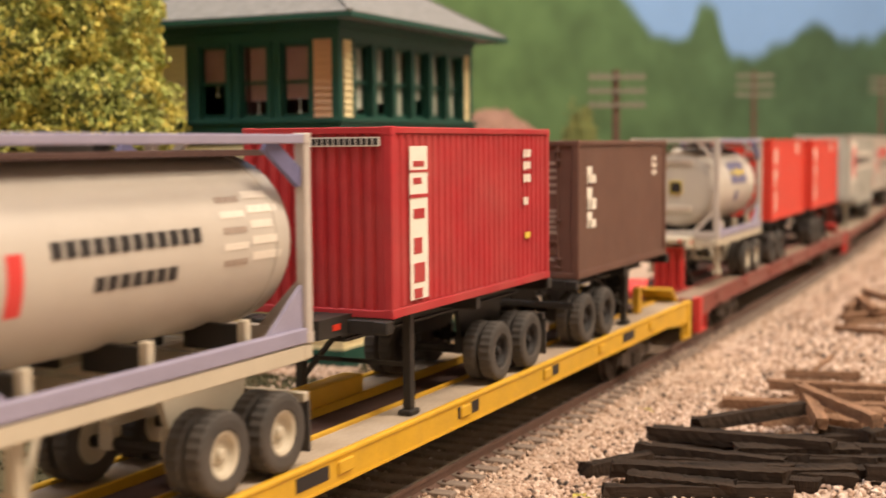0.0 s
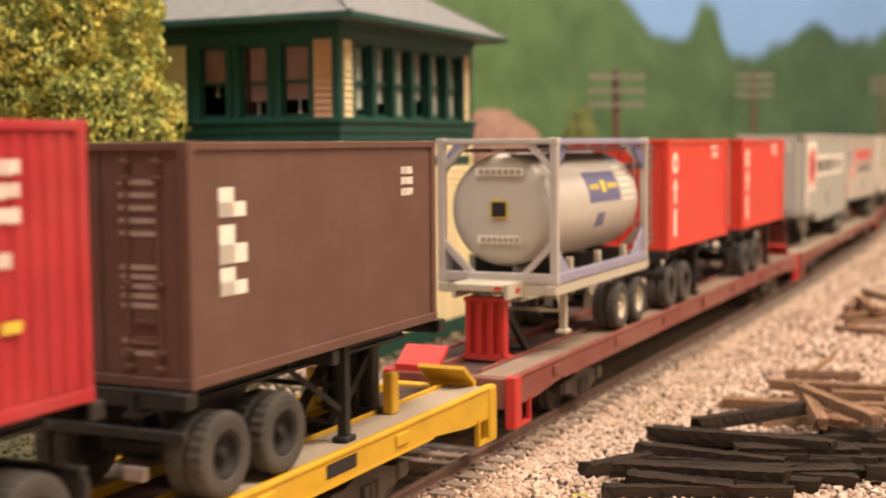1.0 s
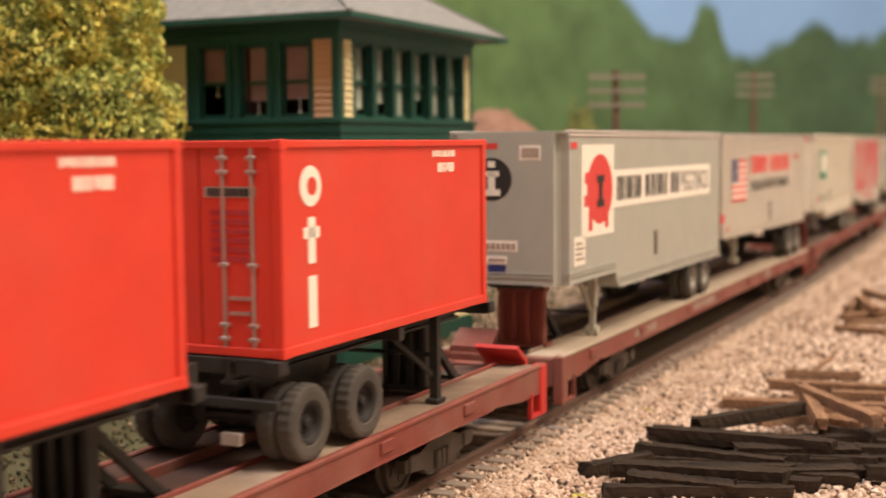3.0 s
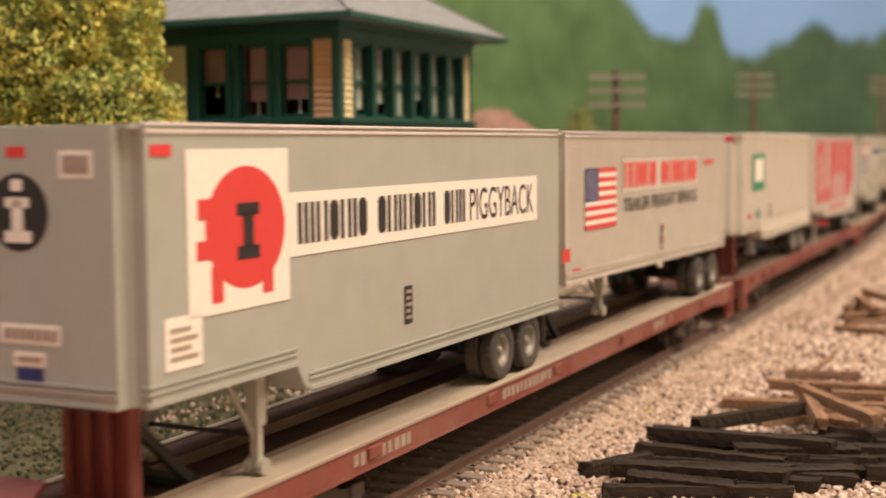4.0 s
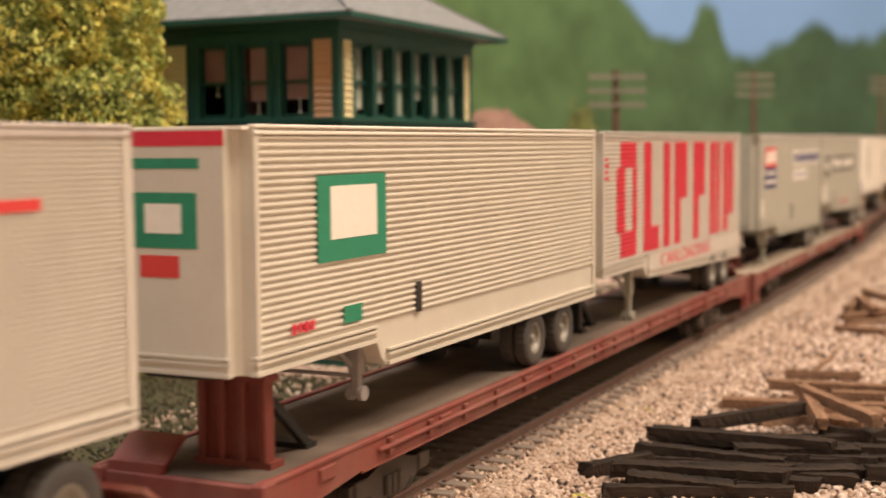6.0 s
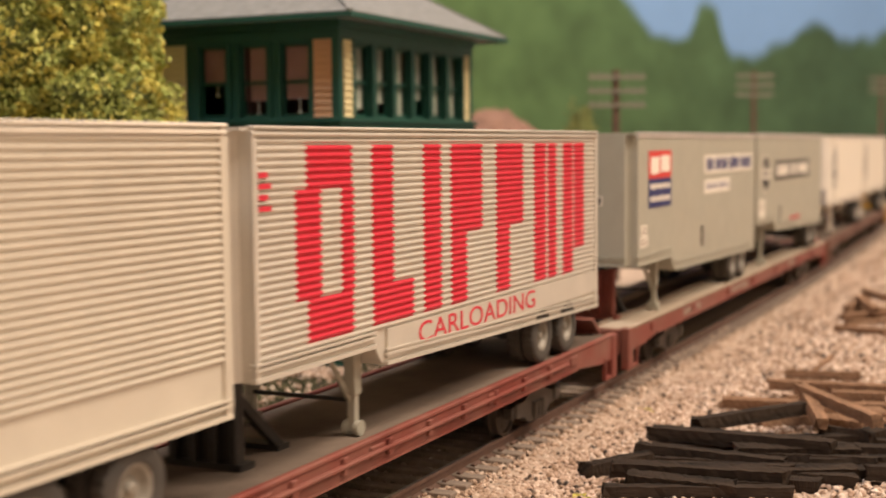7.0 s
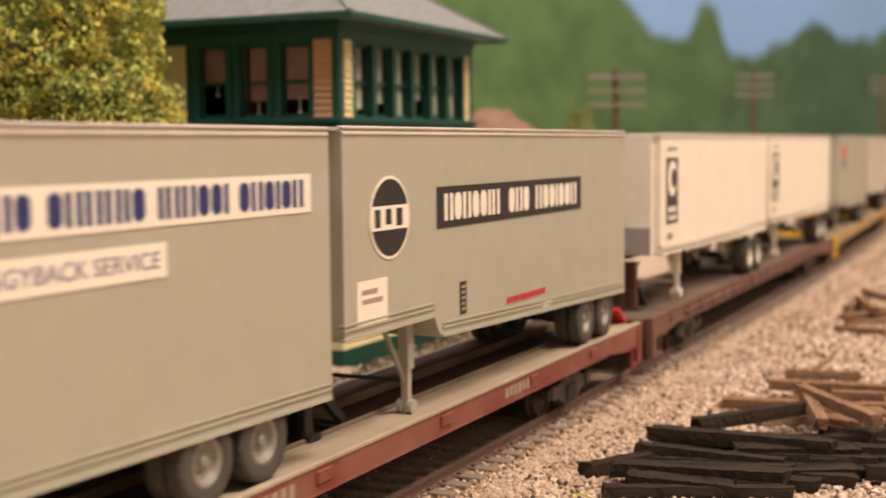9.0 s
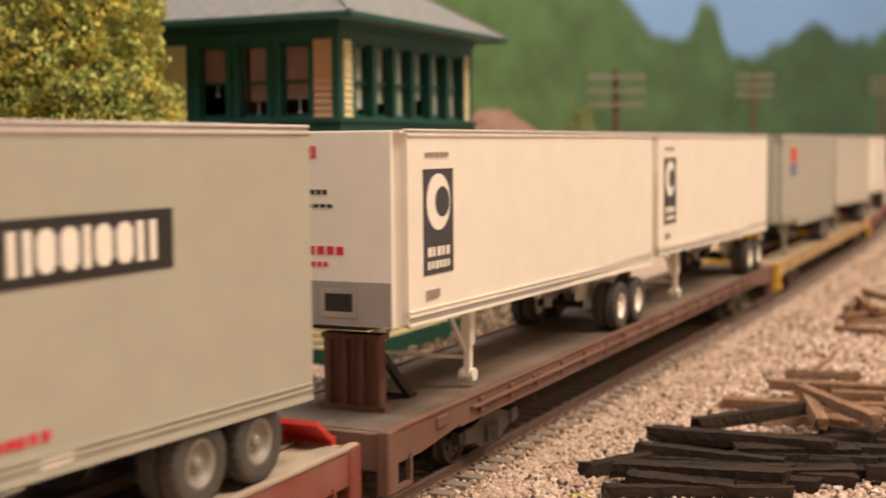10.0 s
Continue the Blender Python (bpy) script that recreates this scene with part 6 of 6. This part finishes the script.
# ---- red flatcar with two grey trailers
X = CARS[4]
flatcar(X, M_OXIDE, "oxide red piggyback flatcar with pale treads", hitches=(1199 - X, 1338 - X), guide=M_DECK_WORN, plate=M_SIGRED, marks=M_D_GREY, seed=11, mid_dark=True)
c, m, L = trailer(1188.5, 1330, 28.0, 22.0, 61.8, M_GREY, X, "smooth grey road trailer with red and blue logo panels", (1300, 1313), 1220.7, step=1224.5, zs=24.0)
pl = decal(c, "red_logo_panel", 1200.3 - m, 1221.8 - m, 49.8, 57.0, M_D_RED)
part("white_slash", boxes((1202 - m, 1210 - m, -14.22, -14.1, 51, 55.4), (1211.5 - m, 1220 - m, -14.22, -14.1, 51.4, 55.8)), M_D_WHITE, pl)
pl = decal(c, "navy_logo_panel", 1200.3 - m, 1221.8 - m, 42.2, 49.7, M_D_BLUE)
bars(pl, "marking", 1201.5 - m, 1220.5 - m, 47.0, 48.4, 14, M_D_WHITE, seed=5)
bars(pl, "marking", 1201.5 - m, 1220.5 - m, 43.8, 45.2, 14, M_D_WHITE, seed=6)
pl = decal(c, "white_sign", 1258.8 - m, 1325 - m, 49.8, 55.2, M_D_WHITE)
shapes(pl, "lettering", 1261 - m, 1323.4 - m, 50.6, 54.4, "nno-onnnio-innooi-onoion", M_D_BLUE, stroke=0.3)
pl = decal(c, "white_sign", 1258.8 - m, 1292 - m, 43.8, 47.9, M_D_WHITE)
word(pl, "PIGGYBACK SERVICE", 1260.6 - m, 1290.6 - m, 44.9, 46.9, M_D_SLATE)
for x0, x1, za, zb in ((1193.6, 1198.6, 35.4, 38.2), (1192.6, 1199.8, 32.6, 35.2)):
    pl = decal(c, "white_placard", x0 - m, x1 - m, za, zb, M_D_WHITE)
    lines(pl, "small_print", x0 + 0.6 - m, x1 - 0.6 - m, za + 0.4, zb - 0.4, 2, M_D_GREY)
pl = decal(c, "black_strip", 1255.4 - m, 1258.0 - m, 28.6, 34.4, M_D_BLACK)
lines(pl, "small_print", 1255.9 - m, 1257.5 - m, 29.0, 34.0, 5, M_D_GREY)
pl = end_decal(c, "red_logo_panel", -L, -4.0, 4.4, 52.6, 55.8, M_D_RED)
end_bars(pl, "white_row", -L - 0.08, -3.4, 3.8, 53.4, 55.0, 8, M_D_WHITE)
pl = end_decal(c, "navy_logo_panel", -L, -4.0, 4.4, 48.8, 52.5, M_D_BLUE)
end_bars(pl, "white_row", -L - 0.08, -3.4, 3.8, 50.8, 51.6, 10, M_D_WHITE)
pl = end_decal(c, "white_number_panel", -L, -5.6, 6.2, 43.4, 45.8, M_D_WHITE)
end_bars(pl, "marking", -L - 0.08, -5.2, 5.8, 43.8, 45.4, 11, M_D_BLACK)
end_decal(c, "orange_badge", -L, -2.5, 3.2, 33.8, 34.6, M_YELLOW)
end_decal(c, "navy_badge", -L, -2.0, 2.4, 31.2, 33.4, M_D_BLUE)
c, m, L = trailer(1331, 1471.6, 29.8, 22.8, 62.0, M_GREY, X, "smooth grey road trailer with a round black emblem", (1445, 1458.5), 1362.8, step=1366.5, zs=26.0, nose=3.2)
pl = disc(c, "white_emblem_ring", 1348.9 - m, 47.7, 6.8, 6.6, M_D_WHITE)
pl2 = disc(pl, "black_emblem", 1348.9 - m, 47.7, 6.3, 6.1, M_D_BLACK, y=-14.16)
part("white_band", boxes((1342.6 - m, 1355.2 - m, -14.3, -14.16, 45.8, 49.6)), M_D_WHITE, pl2)
bars(pl2, "lettering", 1343.6 - m, 1354.4 - m, 46.3, 49.1, 3, M_D_BLACK, y=-14.28, seed=3, fill=0.6)
pl = decal(c, "black_sign", 1366.2 - m, 1439.6 - m, 44.8, 51.9, M_D_BLACK)
shapes(pl, "lettering", 1369 - m, 1394 - m, 46.0, 50.7, "nonooin", M_D_WHITE, stroke=0.3)
shapes(pl, "lettering", 1398 - m, 1409 - m, 46.0, 50.7, "ono", M_D_WHITE, stroke=0.3)
shapes(pl, "lettering", 1412 - m, 1437 - m, 46.0, 50.7, "nooioon", M_D_WHITE, stroke=0.3)
pl = decal(c, "white_placard", 1338 - m, 1347.8 - m, 31.7, 38.4, M_D_WHITE)
lines(pl, "small_print", 1339.5 - m, 1346 - m, 34.5, 37.4, 2, M_D_GREY)
pl = decal(c, "black_strip", 1375.4 - m, 1378 - m, 29.0, 34.8, M_D_BLACK)
lines(pl, "small_print", 1375.9 - m, 1377.5 - m, 29.4, 34.4, 5, M_D_GREY)
bars(c, "faded_red_marking", 1397 - m, 1418 - m, 28.4, 29.6, 12, M_D_PINK, seed=9)
decal(c, "white_badge", 1416 - m, 1421 - m, 25.4, 26.6, M_D_WHITE)

# ---- brown flatcar with two white trailers
X = CARS[5]
flatcar(X, M_BROWNCAR, "dusty brown piggyback flatcar", hitches=(1509 - X, 1650 - X), deck=M_DECK_GREY, seed=13, flat=True)
for s0 in (1500, 1645):
    c, m, L = trailer(s0, s0 + 141, 29.2, 27.4, 61.7, M_WHITE, X, "white smooth road trailer with a charcoal emblem panel", (s0 + 117.2, s0 + 131.2), s0 + 34.9, rim="white", leg_m=M_D_WHITE, nose=2.0, foot=14.6)
    pl = decal(c, "emblem_panel", 7.6 - L, 19.2 - L, 37.2, 55.0, M_D_CHAR)
    disc(pl, "white_emblem", 13.2 - L, 49.4, 4.6, 4.8, M_D_WHITE, y=-14.16)
    disc(pl, "emblem_core", 14.6 - L, 49.4, 2.8, 2.6, M_D_CHAR, y=-14.22)
    bars(pl, "marking", 9 - L, 18 - L, 40.2, 41.8, 5, M_D_WHITE, seed=2)
    bars(pl, "marking", 9 - L, 18 - L, 38.0, 39.4, 6, M_D_WHITE, seed=3)
    bars(c, "small_print", 8.4 - L, 17.5 - L, 57.0, 57.8, 10, M_D_GREY, seed=4)
    bars(c, "small_print", 8.4 - L, 14 - L, 33.0, 34.6, 5, M_D_GREY, seed=5)
    part("nose_band", boxes((-L - 0.08, -L + 0.2, -11.8, 11.8, 29.3, 36.6)), M_GREYBAND, c)
    part("side_skirt", boxes((2.2 - L, L - 0.2, -14.14, -13.6, 29.0, 30.6)), M_GREYBAND, c)
    for y0, y1, za, zb, mm in ((2, 7, 57, 59, M_D_PINK), (0, 7, 51, 51.8, M_D_BLACK), (-1, 7, 48.8, 49.4, M_D_BLACK), (-3, 8, 41.0, 42.4, M_D_PINK), (0, 7, 39.0, 39.8, M_D_PINK)):
        end_bars(c, "marking", -L, y0, y1, za, zb, 6, mm)
    pl = end_decal(c, "nose_plate", -L - 0.1, -5.5, 1.5, 30.6, 35.4, M_CHROME)
    end_decal(pl, "plate_grille", -L - 0.18, -4.6, 0.6, 31.6, 34.6, M_BLACK)

# ---- following cars
X = CARS[6]
flatcar(X, M_TAN, "dust-covered yellow piggyback flatcar with yellow end posts", hitches=(1815 - X, 1966 - X), plate=M_YELLOW, hitch_m=M_YELLOW, post_m=M_YELLOW, seed=15)
c, m, L = trailer(1812, 1954, 28.0, 24.0, 61.7, M_GREY, X, "smooth grey road trailer with a small red badge", (1925, 1939), 1846, step=1850, zs=25)
decal(c, "red_badge", 1832 - m, 1846 - m, 51, 56.5, M_D_RED)
decal(c, "blue_badge", 1832 - m, 1846 - m, 45.5, 50.5, M_D_SLATE)
trailer(1962, 2102, 28.0, 24.5, 61.7, M_SILVER, X, "pale silver road trailer with a darker top edge", (2072, 2086), 1997)
X = CARS[7]
flatcar(X, M_OXIDE, "oxide red piggyback flatcar", hitches=(2126 - X,), seed=17)
trailer(2124, 2264, 28.0, 24.5, 61.7, M_WHITE, X, "cream smooth road trailer", (2236, 2250), 2158)
# discarded ties and planks beside the line ------------------------------------
PILE = [
    ('b', 28.4, 228.9, 61.5, 226.7, -3.4),
    ('b', 30.8, 238.1, 61.9, 230.0, -1.2),
    ('b', 26.4, 240.8, 40.0, 249.1, -2.6),
    ('b', 33.4, 233.6, 51.5, 226.8, -2.2),
    ('b', 38.6, 254.4, 64.3, 241.1, -1.6),
    ('b', 41.6, 259.7, 75.4, 246.1, 0.6),
    ('b', 45.5, 259.0, 58.0, 256.0, -2.4),
    ('b', 51.8, 264.9, 79.7, 281.0, 0.9),
    ('b', 56.4, 248.8, 80.3, 247.9, -1.0),
    ('b', 78.3, 267.4, 87.3, 260.7, -1.2),
    ('b', 64.0, 243.9, 74.0, 241.4, -3.4),
    ('b', 74.9, 251.7, 82.2, 246.9, -3.2),
    ('b', 61.9, 234.0, 68.0, 231.8, -3.6),
    ('b', 80.7, 263.7, 94.4, 273.7, -3.0),
    ('n', 82.3, 292.4, 77.2, 261.9, 1.8),
    ('n', 81.0, 292.4, 87.5, 253.8, 3.0),
    ('n', 65.3, 303.4, 85.2, 300.5, -2.2),
    ('n', 80.4, 318.4, 106.7, 309.8, -0.8),
    ('n', 90.7, 341.2, 108.3, 335.3, -2.4),
    ('n', 81.8, 283.7, 91.0, 277.5, -2.2),
    ('n', 93.2, 309.4, 105.7, 306.8, -2.0),
    ('s', 98.5, 347.6, 129.1, 404.6, -3.6),
    ('n', 129.2, 425.3, 142.3, 414.2, -2.6),
    ('n', 136.3, 441.0, 154.0, 448.7, -1.0),
    ('n', 153.5, 476.9, 145.5, 423.9, 1.2),
    ('n', 144.2, 460.3, 168.4, 506.0, -0.6),
    ('n', 159.2, 488.1, 160.5, 468.0, 2.4),
    ('n', 138.8, 442.6, 151.2, 440.4, -3.2),
]


def old_tie(kind, x0, y0, x1, y1, z, seed):
    rnd = random.Random(seed)
    w, h = {"b": (3.1, 2.7), "n": (2.7, 2.3), "s": (1.2, 1.0)}[kind]
    a, c = Vector((x0, y0, z)), Vector((x1, y1, z + rnd.uniform(-0.4, 0.4)))
    d = c - a
    if d.length > 36:
        c = a + d * (36 / d.length)
        d = c - a
    m = Matrix.Translation(a) @ d.to_track_quat("X", "Z").to_matrix().to_4x4() @ pose(0, 0, 0, rnd.uniform(-9, 9), 0, 0)
    b = bmesh.new()
    n = 30
    rows = []
    for i in range(n + 1):
        f = i / n
        j = 0.24 if 0 < i < n else 0.7
        rows.append([b.verts.new(Vector((d.length * f + (rnd.uniform(-0.7, 0.7) if i in (0, n) else 0), sy * w / 2 + rnd.uniform(-j, j) * 0.5, sz * h / 2 + rnd.uniform(-j, j) * 0.45))) for sy, sz in ((-1, -1), (-0.3, -1.02), (1, -1), (1, 0.1), (1, 1), (0.2, 1.04), (-1, 1), (-1, -0.2))])
    for p, q in zip(rows, rows[1:]):
        for k in range(8):
            b.faces.new((p[k], p[(k + 1) % 8], q[(k + 1) % 8], q[k]))
    b.faces.new(rows[0]), b.faces.new(rows[-1][::-1])
    lab = {"b": "split blackened old railway tie on a heap", "n": "worn brown old timber on a heap", "s": "thin brown stick lying on gravel"}[kind]
    o = part("old_tie" if kind != "s" else "stick", b, M_WOODB if kind == "b" else M_WOODN)
    o.matrix_world = Matrix.Translation(m.translation * MM) @ m.to_3x3().to_4x4()
    return tagged(o, lab, "timber", "heap of discarded ties")


for i, row in enumerate(PILE):
    old_tie(*row, 300 + i)
# lower layers of the heap, lying on the gravel
rnd = random.Random(77)
for i in range(16):
    x, y = 34 + i * 3.1 + rnd.uniform(-3, 3), 236 + (i % 5) * 6.5 + rnd.uniform(-2, 2)
    a = rnd.uniform(-0.35, 0.2)
    old_tie("b", x, y, x + 26 * math.cos(a), y + 26 * math.sin(a), -3.3 + (i % 2) * 0.9, 400 + i)
for i in range(7):
    x, y = 68 + i * 5 + rnd.uniform(-3, 3), 284 + (i % 4) * 9
    a = rnd.uniform(-0.5, 0.3)
    old_tie("n", x, y, x + 24 * math.cos(a), y + 24 * math.sin(a), -3.3, 430 + i)
for i in range(5):
    x, y = 132 + i * 4, 424 + i * 12
    a = rnd.uniform(-0.4, 0.4)
    old_tie("n", x, y, x + 26 * math.cos(a), y + 26 * math.sin(a), -3.2, 450 + i)

# a few dry tufts in the gravel
TUFTS = [(33.5, 232), (50.0, 262), (47, 300), (24, 226)]
for i, (x, y) in enumerate(TUFTS):
    t = thing("grass_tuft", "small dry yellow-green tuft in gravel", "grass tuft", "tufts in the gravel")
    leaf_cloud("blades", [((x, y, -3.9), (1.6, 1.6, 0.9))], 50, 0.5, M_LEAFY, t, "dry grass flakes", None, 60 + i)

# ties and spikes of the track, last
TIE = bmesh.new()
box(TIE, -1.45, 1.45, -15.2, 15.2, -4.6, -1.75, bevel=0.18)
TIE = mesh_of(TIE, "tie")
TIE.materials.append(M_TIE)
SPK = bmesh.new()
for y in (-10.5, -7.2, 7.2, 10.5):
    box(SPK, -0.75, 0.75, y - 0.45, y + 0.45, -1.8, -1.3, bevel=0.12)
SPK = mesh_of(SPK, "spike_plate")
SPK.materials.append(M_RAIL)
for i in range(150):
    s = -70 + i * 6.4
    x, y, t = track(s)
    o = new("tie", TIE)
    o.parent = TRACK
    o.location = (x * MM, y * MM, random.uniform(-0.12, 0.0) * MM)
    o.rotation_euler = (0, 0, math.pi / 2 - t + random.uniform(-0.02, 0.02))
    k = new("spike_plate", SPK)
    k.parent = o


def motions():
    """The train rolls by towards the camera's left at a steady pace."""
    times = [i * 0.5 for i in range(21)]
    for ob, car_s, off, z in MOVERS:
        rows = []
        for t in times:
            rows.append((t, on_track(car_s - gone(t), 210.0) @ Matrix.Translation((off * MM, 0, z * MM))))
        walk(ob, rows)
    for w, dx in WHEELS:
        walk(w, [(i / 30, pose(dx * MM, 0, 5.0 * MM, 0, -math.degrees(gone(i / 30) / 5.0), 0)) for i in range(301)])


motions()
